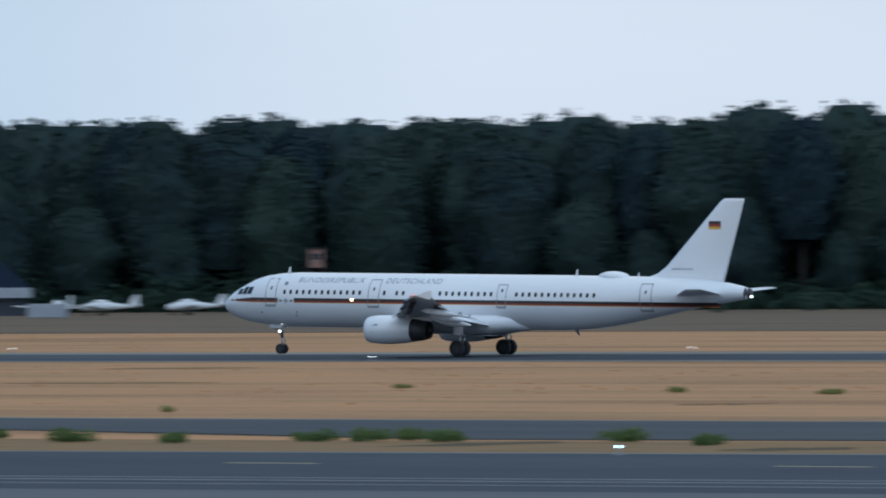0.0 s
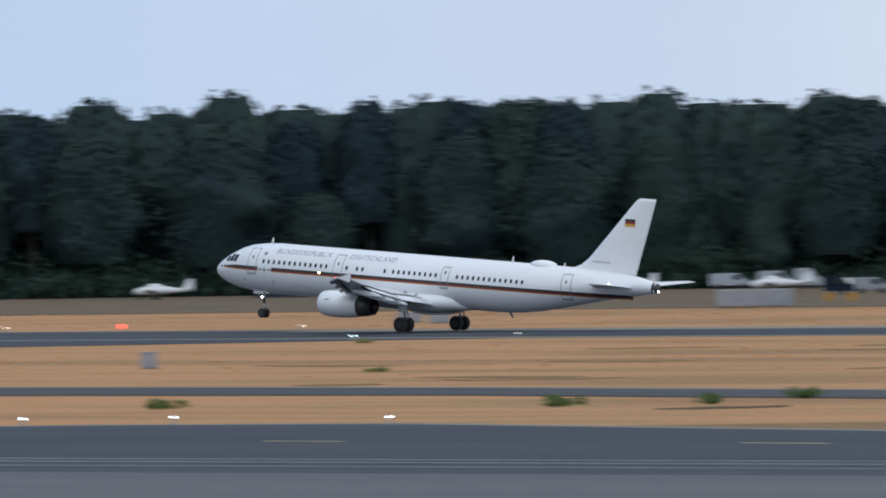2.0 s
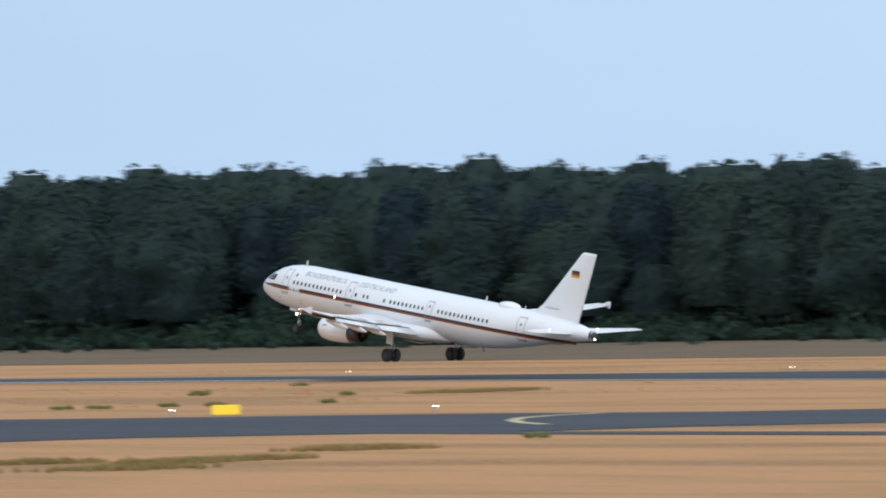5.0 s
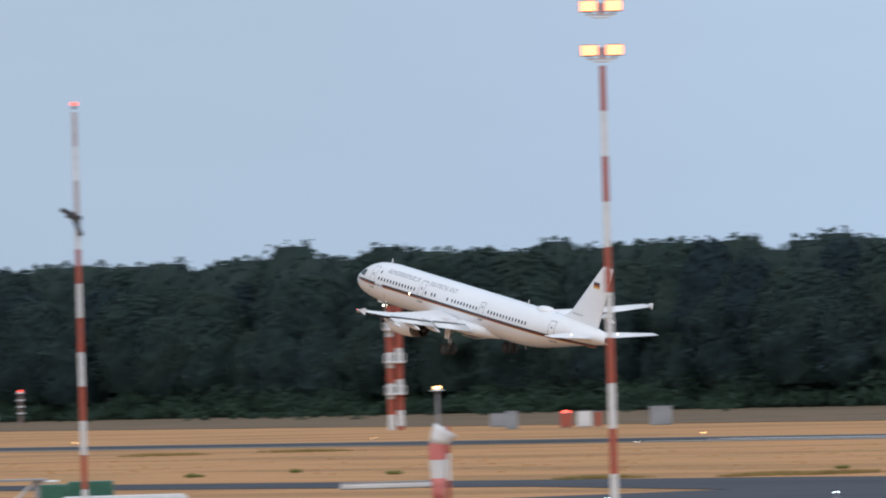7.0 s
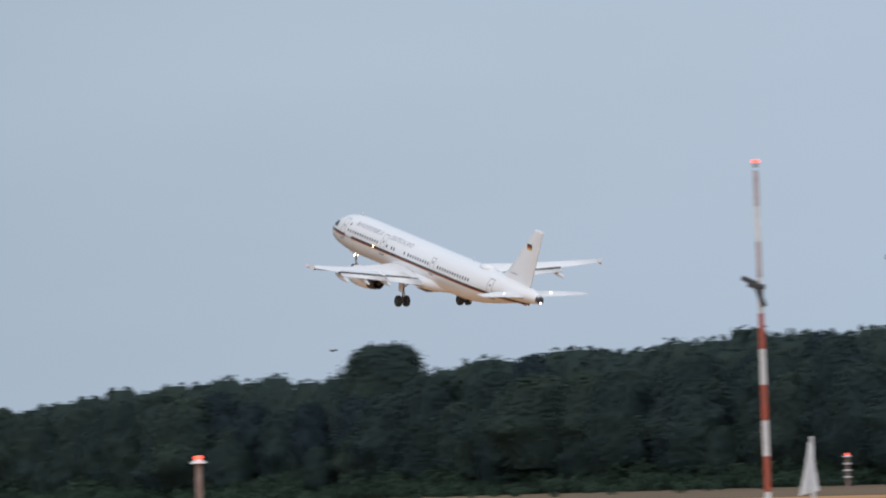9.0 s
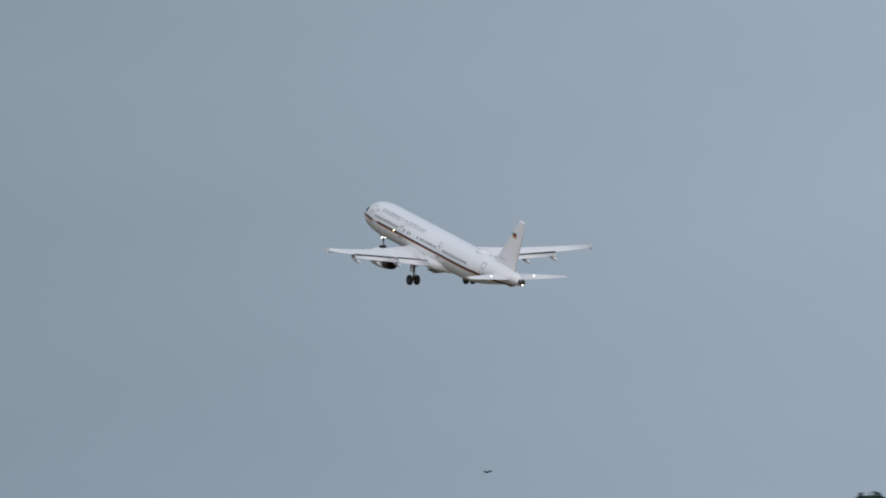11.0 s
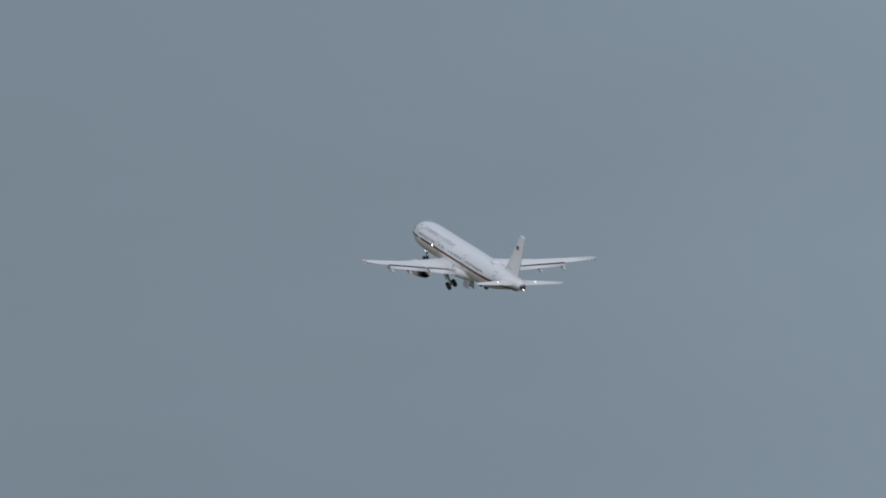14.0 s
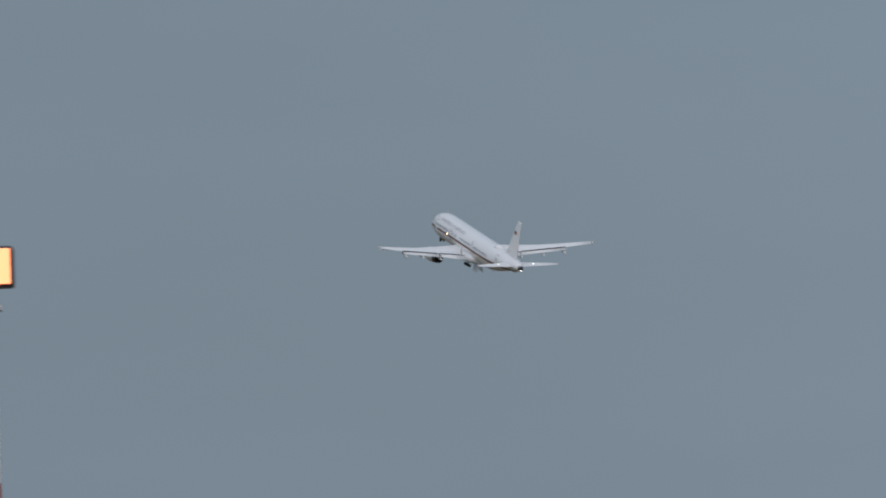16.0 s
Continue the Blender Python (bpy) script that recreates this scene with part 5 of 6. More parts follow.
def bands(parent, z0, z1, r0, r1, step, start, n=14, faded=1e9):
    """A pole in red and white bands, counted down from z1; the red is paler above the height faded."""
    z, k = z1, start
    while z > z0 + 1e-6:
        a = max(z0, z - step)
        q = lambda h: r0 + (r1 - r0) * (h - z0) / (z1 - z0)
        bm = bmesh.new()
        cyl(bm, q(a), q(z), a, z, n)
        part("band", bm, (PALERED if a > faded else MASTRED, WHITEPAINT)[k % 2], parent)
        z, k = a, k + 1


# ---- banded masts ----
def beacon(parent, x, y, z, r=0.072):
    bm = bmesh.new()
    rod(bm, (x, y, z - 0.12), (x, y, z), r * 0.8, r * 0.9, 12)
    b = part("beacon_base", bm, GREYPAINT, parent)
    bm = bmesh.new()
    bmesh.ops.create_uvsphere(bm, u_segments=14, v_segments=8, radius=r, matrix=Matrix.Translation((x, y, z + 0.04)) @ Matrix.Diagonal((1.3, 1.3, 0.8, 1)))
    part("beacon_glass", bm, REDLAMP, b, "glowing red obstacle light")


def flood_mast(x, y, top, step, base_step_top, lit, turn, label, rr=0.14, start=0, arms=(-0.43, 0.43), half=0.27):
    m = new("light_mast")
    bands(m, 0, base_step_top, rr * 1.5, rr, step, start, 14, 1e9 if lit else top - 4.4)
    bm = bmesh.new()
    box(bm, -0.5, 0.5, -0.5, 0.5, -0.1, 0.25, 0.05)
    part("foundation", bm, PALECON, m)
    if lit:
        for zc in lit:
            bm = bmesh.new()
            box(bm, min(arms) - 0.06, max(arms) + 0.06, -0.05, 0.05, zc - 0.34, zc - 0.26, 0.02)
            box(bm, -len(arms) * 0.14, len(arms) * 0.14, -0.14, 0.14, zc - 0.42, zc - 0.36, 0.02)
            part("crossarm", bm, WHITEPAINT, m)
            bm = bmesh.new()
            rod(bm, (0, 0, zc - 0.3), (0, 0, zc + top - lit[-1]), rr * 0.8, rr * 0.75, 12)
            part("upper_pole", bm, MASTRED, m)
            for dx in arms:
                bm = bmesh.new()
                box(bm, dx - half - 0.03, dx + half + 0.03, -0.16, 0.14, zc - 0.20, zc + 0.20, 0.04)
                rod(bm, (dx, 0, zc - 0.3), (dx, 0, zc - 0.15), 0.04)
                f = part("floodlight", bm, DARKMETAL, m)
                bm = bmesh.new()
                box(bm, dx - half, dx + half, -0.185, -0.165, zc - 0.17, zc + 0.17, 0.006)
                part("lamp_glass", bm, SODIUM, f, "glowing orange lamp glass")
    else:
        beacon(m, 0, 0, top)
        for dx, dz, ang in ((-0.26, -3.15, 25), (0.02, -3.62, 68), (-0.10, -3.28, 12)):
            bm = bmesh.new()
            box(bm, -0.24, 0.24, -0.15, 0.15, -0.07, 0.07, 0.03, Matrix.Translation((dx, -0.1, top + dz)) @ Matrix.Rotation(radians(ang), 4, "Y"))
            part("floodlight", bm, DARKMETAL, m, "unlit dark floodlight")
        bm = bmesh.new()
        rod(bm, (-0.05, 0, top - 3.45), (-0.30, -0.05, top - 3.2), 0.035)
        cyl(bm, rr * 1.35, rr * 1.35, top - 3.55, top - 3.4, 12)
        part("bracket", bm, GREYPAINT, m)
    m.matrix_basis = pose(x, y, 0, 0, 0, turn)
    tagged(m, label, "light mast", "light masts on the apron")


flood_mast(-271.8, 187.5, 20.6, 1.56, 18.45, (18.98, 20.5), 56, "red and white banded mast with glowing orange floodlights", rr=0.10)
flood_mast(-241.4, 147.6, 16.3, 1.01, 16.1, None, 58, "red and white banded mast with a red light and dark floodlights", rr=0.068)
flood_mast(-242.3, 143.6, 15.85, 0.955, 15.65, None, 59, "red and white banded mast with a red light and dark floodlights", rr=0.068)
flood_mast(-110.56, 35.15, 14.7, 1.56, 14.11, (14.62,), 73, "red and white banded mast with one glowing orange floodlight", rr=0.075, start=1, arms=(0.03,), half=0.21)

# double lattice mast beyond the runway
lat = new("lattice_mast")
for dx in (-0.55, 0.55):
    leg = new("leg")
    leg.parent, leg.location = lat, (dx, 0, 0)
    bands(leg, 0, 15.2 + (0.5 if dx > 0 else 0), 0.42, 0.40, 1.9, 0, 10)
for z in (4.3, 8.2, 12.2):
    bm = bmesh.new()
    box(bm, -1.25, 1.25, -0.9, 0.9, z, z + 0.22, 0.03)
    for k in (-1.2, -0.4, 0.4, 1.2):
        rod(bm, (k, -0.85, z + 0.2), (k, -0.85, z + 1.1), 0.05)
    rod(bm, (-1.2, -0.85, z + 1.1), (1.2, -0.85, z + 1.1), 0.05)
    part("platform", bm, WHITEPAINT, lat)
for z in range(1, 14, 2):
    bm = bmesh.new()
    rod(bm, (-0.8, 0, z), (0.8, 0, z + 2), 0.07)
    rod(bm, (0.8, 0, z), (-0.8, 0, z + 2), 0.07)
    part("brace", bm, MASTRED, lat)
beacon(lat, 0.6, 0, 15.95, 0.35)
lat.matrix_basis = pose(-980, 644, 0, 0, 0, 57)
tagged(lat, "red and white lattice mast with platforms beyond the runway", "mast")


def lamp_post(x, y, h, r, mat, cap, lamp, label, rings=0):
    p = new("lamp_post")
    bm = bmesh.new()
    cyl(bm, r * 1.2, r, 0, h - 0.1, 12)
    part("pole", bm, mat, p)
    bm = bmesh.new()
    cyl(bm, cap, cap * 0.25, h - 0.12, h + 0.22, 16)
    part("shade", bm, WHITEPAINT, p)
    bm = bmesh.new()
    bmesh.ops.create_uvsphere(bm, u_segments=12, v_segments=8, radius=cap * 0.42, matrix=Matrix.Translation((0, 0, h + 0.30)) @ Matrix.Diagonal((1.1, 1.1, 0.55, 1)))
    part("lamp", bm, lamp, p)
    for k in range(rings):
        bm = bmesh.new()
        cyl(bm, r * 2.2, r * 2.2, h * (0.35 + 0.2 * k), h * (0.35 + 0.2 * k) + 0.25, 14)
        part("ring", bm, WHITEPAINT, p)
    p.matrix_basis = pose(x, y, 0)
    tagged(p, label, "lamp post")


POSTBROWN = material("weathered_red_paint", (0.20, 0.12, 0.10), 0.7, second=(0.30, 0.24, 0.22), scale=1.2, fine=8, amount=0.7)
lamp_post(-644.1, 333.1, 8.25, 0.24, POSTBROWN, 0.65, REDLAMP, "brown-red post with a red lamp over a pale shade")
lamp_post(-675.2, 316.6, 7.85, 0.24, POSTBROWN, 0.68, REDLAMP, "brown-red post with a red lamp over a pale shade")
lamp_post(-983.6, 652.5, 4.75, 0.17, GREYPAINT, 0.75, AMBER, "grey post with an amber lamp beyond the runway")
lamp_post(-1286, 775, 5.1, 0.24, POSTBROWN, 0.60, REDLAMP, "small ringed mast with a red lamp on the heath", 3)
lamp_post(-524, 851.4, 7.0, 0.10, GREYPAINT, 0.9, WHITEPAINT, "grey lamp post with a pale head by the hangars")
lamp_post(-546.8, 836.5, 9.3, 0.06, BARK, 0.7, WHITEPAINT, "grey lamp post with a pale head by the hangars")

# windsock: a ring on a post, and the drooping sock in four bands
ws = new("windsock")
bands(ws, 0, 5.6, 0.10, 0.08, 1.2, 0)
prev = None
for k in range(4):
    bm = bmesh.new()
    rings = []
    for j in range(4):
        t = (k + j / 3) / 4
        bend = min(1.0, t * 2.2)
        cx, cz = -0.10 - 0.44 * math.sin(bend * math.pi / 2) + 0.10 * t, 5.45 - 3.05 * t + 0.20 * math.sin(t * 3)
        r = 0.47 - 0.20 * t
        rings.append([(cx + r * math.cos(a) * (1 + 0.07 * math.sin(3 * a + 4 * t)), r * math.sin(a), cz - 0.30 * max(0.0, 1 - 3 * t) * math.cos(a)) for a in [i * math.tau / 18 for i in range(18)]])
    loft(bm, rings, caps=(k in (0, 3)))
    part("sock_band", bm, SOCKWHITE if k % 2 == 0 else SOCKRED, ws, smooth=True)
bm = bmesh.new()
rod(bm, (0, 0, 5.5), (-0.5, 0, 5.6), 0.04)
part("ring_arm", bm, STEEL, ws)
ws.matrix_basis = pose(-349.9, 232.6, 0, 0, 0, 56)
tagged(ws, "limp red and white banded windsock on its post", "windsock")

# flag on a pale pole
fl = new("flagpole")
bm = bmesh.new()
cyl(bm, 0.065, 0.045, 0, 8.5, 12)
part("pole", bm, WHITEPAINT, fl)
bm = bmesh.new()
rings = []
for k in range(9):
    t = k / 8
    w = 0.06 + 0.38 * t ** 1.2
    rings.append([(0.17 * t - w * 1.2 * j / 7 - 0.02, 0.10 * math.sin(j * 1.9 + 2 * t) * t, 8.35 - 1.25 * t - 0.12 * (j / 7) * t) for j in range(8)])
vs = [[bm.verts.new(p) for p in r] for r in rings]
for a, b in zip(vs, vs[1:]):
    for i in range(7):
        bm.faces.new((a[i], a[i + 1], b[i + 1], b[i]))
part("flag", bm, SOCKWHITE, fl, "limp white flag", True)

fl.matrix_basis = pose(-232.9, 139.4, 0, 0, 0, 58)
tagged(fl, "limp white flag on a pale pole", "flagpole")

# ---- vehicles and stores at the apron's far end ----
def container(x, y, w, d, h, z, mat, label, turn):
    c = new("container")
    bm = bmesh.new()
    box(bm, -w / 2, w / 2, -d / 2, d / 2, z, z + h, 0.04)
    part("body", bm, mat, c)
    for k in range(int(w / 0.5)):
        bm = bmesh.new()
        box(bm, -w / 2 + 0.25 + 0.5 * k, -w / 2 + 0.42 + 0.5 * k, -d / 2 - 0.03, -d / 2 + 0.01, z + 0.1, z + h - 0.1)
        part("rib", bm, mat, c)
    for k in (-1, 1):
        bm = bmesh.new()
        box(bm, k * (w / 2 - 0.2) - 0.15, k * (w / 2 - 0.2) + 0.15, -d / 2 + 0.1, d / 2 - 0.1, 0, z + 0.02)
        part("stand", bm, GREYPAINT, c)
    c.matrix_basis = pose(x, y, 0, 0, 0, turn)
    tagged(c, label, "container")


def van(x, y, length, h, turn, label, mat=None, w=2.3):
    v = new("van")
    mat = mat or WHITEPAINT
    bm = bmesh.new()
    prof = [(-length / 2, 0.45), (-length / 2, h - 0.25), (-length / 2 + 0.25, h), (length / 2 - 1.5, h), (length / 2 - 0.75, h * 0.62), (length / 2 - 0.05, h * 0.52), (length / 2, 0.45)]
    loft(bm, [[(px_, y_, z_) for px_, z_ in prof] for y_ in (-w / 2, w / 2)])
    bmesh.ops.bevel(bm, geom=bm.edges[:], offset=0.07, segments=2, affect="EDGES")
    part("body", bm, mat, v)
    for a in (-1, 1):
        bm = bmesh.new()
        box(bm, length / 2 - 2.1, length / 2 - 1.2, a * (w / 2 + 0.012) - 0.01, a * (w / 2 + 0.012) + 0.01, h * 0.6, h * 0.9, 0.004)
        part("side_window", bm, GLASS, v)
        for b in (-length / 2 + 1.0, length / 2 - 1.0):
            bm = bmesh.new()
            rod(bm, (b, a * (w / 2 - 0.28), 0.36), (b, a * (w / 2 + 0.02), 0.36), 0.36, 0.36, 18)
            part("wheel", bm, TYRE, v)
    v.matrix_basis = pose(x, y, 0, 0, 0, turn)
    tagged(v, label, "van")


container(-291.2, 178.3, 1.6, 1.6, 2.3, 2.25, GREEN, "green steel container on a stand", 57)
container(-289.5, 175.7, 1.0, 1.6, 2.3, 2.2, GREEN, "green steel container on a stand", 57)
van(-255.2, 158.2, 5.6, 4.55, 58, "tall white box truck on the apron", w=2.4)
st = new("boarding_stairs")
bm = bmesh.new()
for k in range(14):
    box(bm, -1.6 + 0.2 * k, -1.38 + 0.2 * k, -0.6, 0.6, 1.2 + 0.19 * k, 1.26 + 0.19 * k)
part("steps", bm, GREYPAINT, st)
for s in (-1, 1):
    bm = bmesh.new()
    rod(bm, (-1.6, s * 0.65, 2.1), (1.2, s * 0.65, 4.75), 0.05)
    rod(bm, (1.2, s * 0.65, 4.75), (2.0, s * 0.65, 4.75), 0.05)
    for k in range(6):
        rod(bm, (-1.5 + 0.55 * k, s * 0.65, 1.2 + 0.52 * k), (-1.5 + 0.55 * k, s * 0.65, 2.2 + 0.52 * k), 0.03)
    part("railing", bm, WHITEPAINT, st)
bm = bmesh.new()
box(bm, -1.7, 1.6, -0.9, 0.9, 4.80, 4.86, 0.02)
part("canopy", bm, GREYPAINT, st)
bm = bmesh.new()
box(bm, -1.9, 1.9, -0.95, 0.95, 0.5, 1.15, 0.06)
part("chassis", bm, GREYPAINT, st)
for s in (-1, 1):
    for b in (-1.3, 1.3):
        bm = bmesh.new()
        rod(bm, (b, s * 0.8, 0.42), (b, s * 1.05, 0.42), 0.42, 0.42, 18)
        part("wheel", bm, TYRE, st)
        bm = bmesh.new()
        rod(bm, (b, s * 0.7, 1.1), (b, s * 0.7, 4.85), 0.06)
        part("post", bm, GREYPAINT, st)
st.matrix_basis = pose(-279.5, 167.5, 0, 0, 0, 57)
tagged(st, "grey mobile boarding stairs with a pale canopy", "boarding stairs")


# ---- hangars and huts before the woods ----
def hangar(x, y, w, d, eave, ridge, turn, roof, wall, label, band=None):
    """A long hall with a hipped roof; x, y is the middle of its front."""
    h = new("hangar")
    bm = bmesh.new()
    box(bm, -w / 2, w / 2, 0, d, 0, eave)
    part("wall", bm, wall, h)
    bm = bmesh.new()
    o2 = 0.6
    v = [bm.verts.new(p) for p in ((-w / 2 - o2, -o2, eave), (w / 2 + o2, -o2, eave), (w / 2 + o2, d + o2, eave), (-w / 2 - o2, d + o2, eave), (-w / 2 + d * 0.35, d / 2, ridge), (w / 2 - d * 0.35, d / 2, ridge))]
    for q in ((0, 1, 5, 4), (2, 3, 4, 5), (1, 2, 5), (3, 0, 4), (3, 2, 1, 0)):
        bm.faces.new([v[i] for i in q])
    part("roof", bm, roof, h)
    bm = bmesh.new()
    box(bm, -w / 2 - o2, w / 2 + o2, -o2 - 0.08, -o2, eave - 0.25, eave + 0.05)
    part("gutter", bm, GREYPAINT, h)
    n = max(2, int(w / 4.5))
    for k in range(n):
        a = -w / 2 + (k + 0.15) * w / n
        bm = bmesh.new()
        box(bm, a, a + 0.7 * w / n, -0.06, 0.02, 0.05, eave * 0.8, 0.02)
        dd = part("hangar_door", bm, wall, h)
        bm = bmesh.new()
        box(bm, a + 0.1 * w / n, a + 0.6 * w / n, -0.085, -0.062, eave * 0.5, eave * 0.68)
        part("door_window", bm, GLASS, dd)
    bm = bmesh.new()
    if band:
        box(bm, -w / 2 - o2, w / 2 + o2, -o2 - 0.16, -o2 - 0.085, eave * 0.66, eave + 0.06)
    else:
        box(bm, -w / 2, w / 2, -0.05, 0.0, eave * 0.82, eave * 0.97)
    part("fascia", bm, band or wall, h)
    h.matrix_basis = pose(x, y, 0, 0, 0, turn)
    tagged(h, label, "hangar")


hangar(-532, 858, 36, 14, 3.1, 6.9, 33, BLUEROOF, WALLGREY, "long low hangar with a dark blue hipped roof")
hangar(-515.7, 893, 14, 9, 3.4, 6.8, 33, BLUEROOF, WALLGREY, "low hall with a dark blue roof and a pale band", DUSKWHITE)
# open shelter with a pale flat roof
sh = new("shelter")
bm = bmesh.new()
box(bm, -7.6, 7.6, -0.5, 9, 4.35, 4.75, 0.05)
part("roof", bm, PALECON, sh)
bm = bmesh.new()
box(bm, -7.2, 7.2, 8.4, 8.6, 0, 4.35)
part("back_wall", bm, BLUEROOF, sh)
bm = bmesh.new()
box(bm, -7.2, 0.5, 3.0, 3.2, 0, 2.9)
part("screen", bm, WALLGREY, sh)
for k in range(6):
    bm = bmesh.new()
    box(bm, -7.2 + 2.85 * k, -7.0 + 2.85 * k, 0, 0.2, 0, 4.36)
    part("post", bm, WALLGREY, sh)
sh.matrix_basis = pose(-654, 845, 0, 0, 0, 40)
tagged(sh, "open aircraft shelter with a pale flat roof", "shelter")
container(-614.4, 841.6, 5.4, 2.4, 2.4, 0.1, GREYPAINT, "grey steel container beside parked aircraft", 36)
container(-480, 694, 7.5, 2.4, 1.6, 0.2, GREYPAINT, "pale grey low container wall on the heath", 36)
van(-551.5, 809.5, 3.4, 2.2, 33, "dark blue van parked by the hangars", BLUEROOF)
van(-554.5, 820, 4.4, 1.9, 33, "grey van parked by the hangars", GREYPAINT)
van(-545, 815, 4.2, 1.6, 33, "dark blue car parked by the hangars", BLUEROOF, 1.8)

OCHRE = material("dull_ochre_paint", (0.42, 0.22, 0.04), 0.6, second=(0.34, 0.18, 0.04), scale=1, fine=8)
for x, y in ((-505.2, 742.1), (-501.2, 740.6)):
    cabinet(x, y, 1.1, 0.7, 1.0, OCHRE, "small dull ochre cabinet on the heath", 33)
# white vans in the greyed white that carries the dusk shade
van(-618.6, 891, 4.4, 2.3, 33, "white van toned down for dusk haze, parked before the woods", DUSKWHITE)
van(-611.5, 888, 3.4, 2.6, 33, "tall white van toned down for dusk haze, parked before the woods", DUSKWHITE)
van(-632, 900, 5.0, 2.0, 33, "white van toned down for dusk haze, parked before the woods", DUSKWHITE)
van(-581.2, 856, 4.6, 1.6, 33, "pale car parked on the heath", w=1.8)
van(-511, 875, 3.2, 2.0, 33, "white van parked by the hall")
container(-489.6, 868, 4.6, 2.2, 1.6, 0.1, DUSKWHITE, "pale grey low container beside the hall", 33)

# brown lookout box on legs
tw = new("lookout")
bm = bmesh.new()
box(bm, -0.85, 0.85, -0.85, 0.85, 5.6, 7.85, 0.08)
part("cabin", bm, material("brown_boards", (0.20, 0.115, 0.095), 0.8, second=(0.26, 0.16, 0.13), scale=1, fine=6), tw)
bm = bmesh.new()
box(bm, -0.98, 0.98, -0.98, 0.98, 7.85, 8.0, 0.04)
part("roof", bm, BARK, tw)
for a in (-1, 1):
    for b in (-1, 1):
        bm = bmesh.new()
        rod(bm, (a * 1.3, b * 1.3, 0), (a * 0.75, b * 0.75, 5.65), 0.10)
        part("leg", bm, BARK, tw)
bm = bmesh.new()
box(bm, -0.6, 0.6, -0.89, -0.84, 6.6, 7.3)
part("window", bm, GLASS, tw)
tw.matrix_basis = pose(-471.5, 900, 0, 0, 0, 28)
tagged(tw, "small brown lookout cabin on legs", "lookout")


def body_of(bm, stations, n=16):
    loft(bm, [[(x, w * math.cos(k * math.tau / n), z + h * math.sin(k * math.tau / n)) for k in range(n)] for x, z, w, h in stations])


def slab_wing(bm, pts, t):
    """A thin tapered panel from its outline (x, y, z)."""
    loft(bm, [[(x, y, z + k) for x, y, z in pts] for k in (-t / 2, t / 2)])


def light_aircraft(x, y, turn, label):
    a = new("light_aircraft")
    bm = bmesh.new()
    body_of(bm, ((0, 1.0, 0.05, 0.05), (0.2, 1.0, 0.35, 0.35), (1.2, 1.1, 0.5, 0.5), (2.4, 1.25, 0.55, 0.62), (3.6, 1.2, 0.45, 0.5), (5.5, 1.15, 0.22, 0.25), (7.2, 1.15, 0.08, 0.12)))
    part("fuselage", bm, WHITEPAINT, a, smooth=True)
    for s in (-1, 1):
        bm = bmesh.new()
        slab_wing(bm, ((1.7, s * 0.3, 0.95), (3.2, s * 0.3, 0.95), (3.0, s * 5.4, 1.3), (2.0, s * 5.4, 1.3)), 0.14)
        part("wing", bm, WHITEPAINT, a)
        bm = bmesh.new()
        slab_wing(bm, ((6.2, 0, 1.3), (7.1, 0, 1.3), (7.1, s * 1.7, 1.32), (6.5, s * 1.7, 1.32)), 0.08)
        part("tailplane", bm, WHITEPAINT, a)
        bm = bmesh.new()
        rod(bm, (2.6, s * 1.2, 0.22), (2.6, s * 1.34, 0.22), 0.22, 0.22, 14)
        part("wheel", bm, TYRE, a)
        bm = bmesh.new()
        rod(bm, (2.5, s * 1.2, 0.95), (2.6, s * 1.25, 0.22), 0.05)
        part("gear_leg", bm, STEEL, a)
    bm = bmesh.new()
    loft(bm, [[(px_, k, pz) for px_, pz in ((5.9, 1.2), (6.7, 2.55), (7.25, 2.55), (7.2, 1.2))] for k in (-0.05, 0.05)])
    part("fin", bm, WHITEPAINT, a)
    bm = bmesh.new()
    body_of(bm, ((1.5, 1.55, 0.1, 0.1), (2.0, 1.7, 0.4, 0.28), (3.0, 1.7, 0.42, 0.3), (3.9, 1.45, 0.1, 0.1)), 12)
    part("canopy", bm, SOCKWHITE, a, "white canopy cover", True)
    bm = bmesh.new()
    rod(bm, (0.7, -0.06, 0.19), (0.7, 0.06, 0.19), 0.19, 0.19, 14)
    rod(bm, (0.7, 0, 0.19), (0.7, 0, 0.8), 0.04)
    part("nose_wheel", bm, TYRE, a)
    a.matrix_basis = pose(x, y, 0, 0, 0, turn)
    tagged(a, label, "light aircraft", "parked light aircraft")


LA = "white covered light aircraft parked on the heath"
for x, y, t in ((-628, 820, 20), (-620, 825, 45), (-613, 829.5, 10), (-604.5, 836, 60), (-500, 893, 15), (-491, 898, 40), (-500, 886, 100), (-672, 832, 30), (-590, 846, 30)):
    light_aircraft(x, y, t, LA)

# ---- business jet on the apron: x runs aft from its nose ----
jet = new("business_jet")
bm = bmesh.new()
body_of(bm, ((0, 1.5, 0.05, 0.05), (0.5, 1.55, 0.42, 0.38), (1.6, 1.7, 0.75, 0.7), (3.2, 1.85, 0.90, 0.92), (10.5, 1.85, 0.90, 0.92), (12.5, 2.0, 0.72, 0.72), (14.2, 2.2, 0.42, 0.45), (15.6, 2.35, 0.16, 0.2)), 24)
part("fuselage", bm, PAINT, jet, smooth=True)
for dz in (0.0, 0.12):
    bm = bmesh.new()
    for s in (-1, 1):
        loft(bm, [[(px_, s * (0.905 + k), 1.45 + dz + q) for k, q in ((0, 0), (0.012, 0), (0.012, 0.06), (0, 0.06))] for px_ in (3.2, 10.4)])
    part("dark_stripe", bm, GREYTEXT, jet)
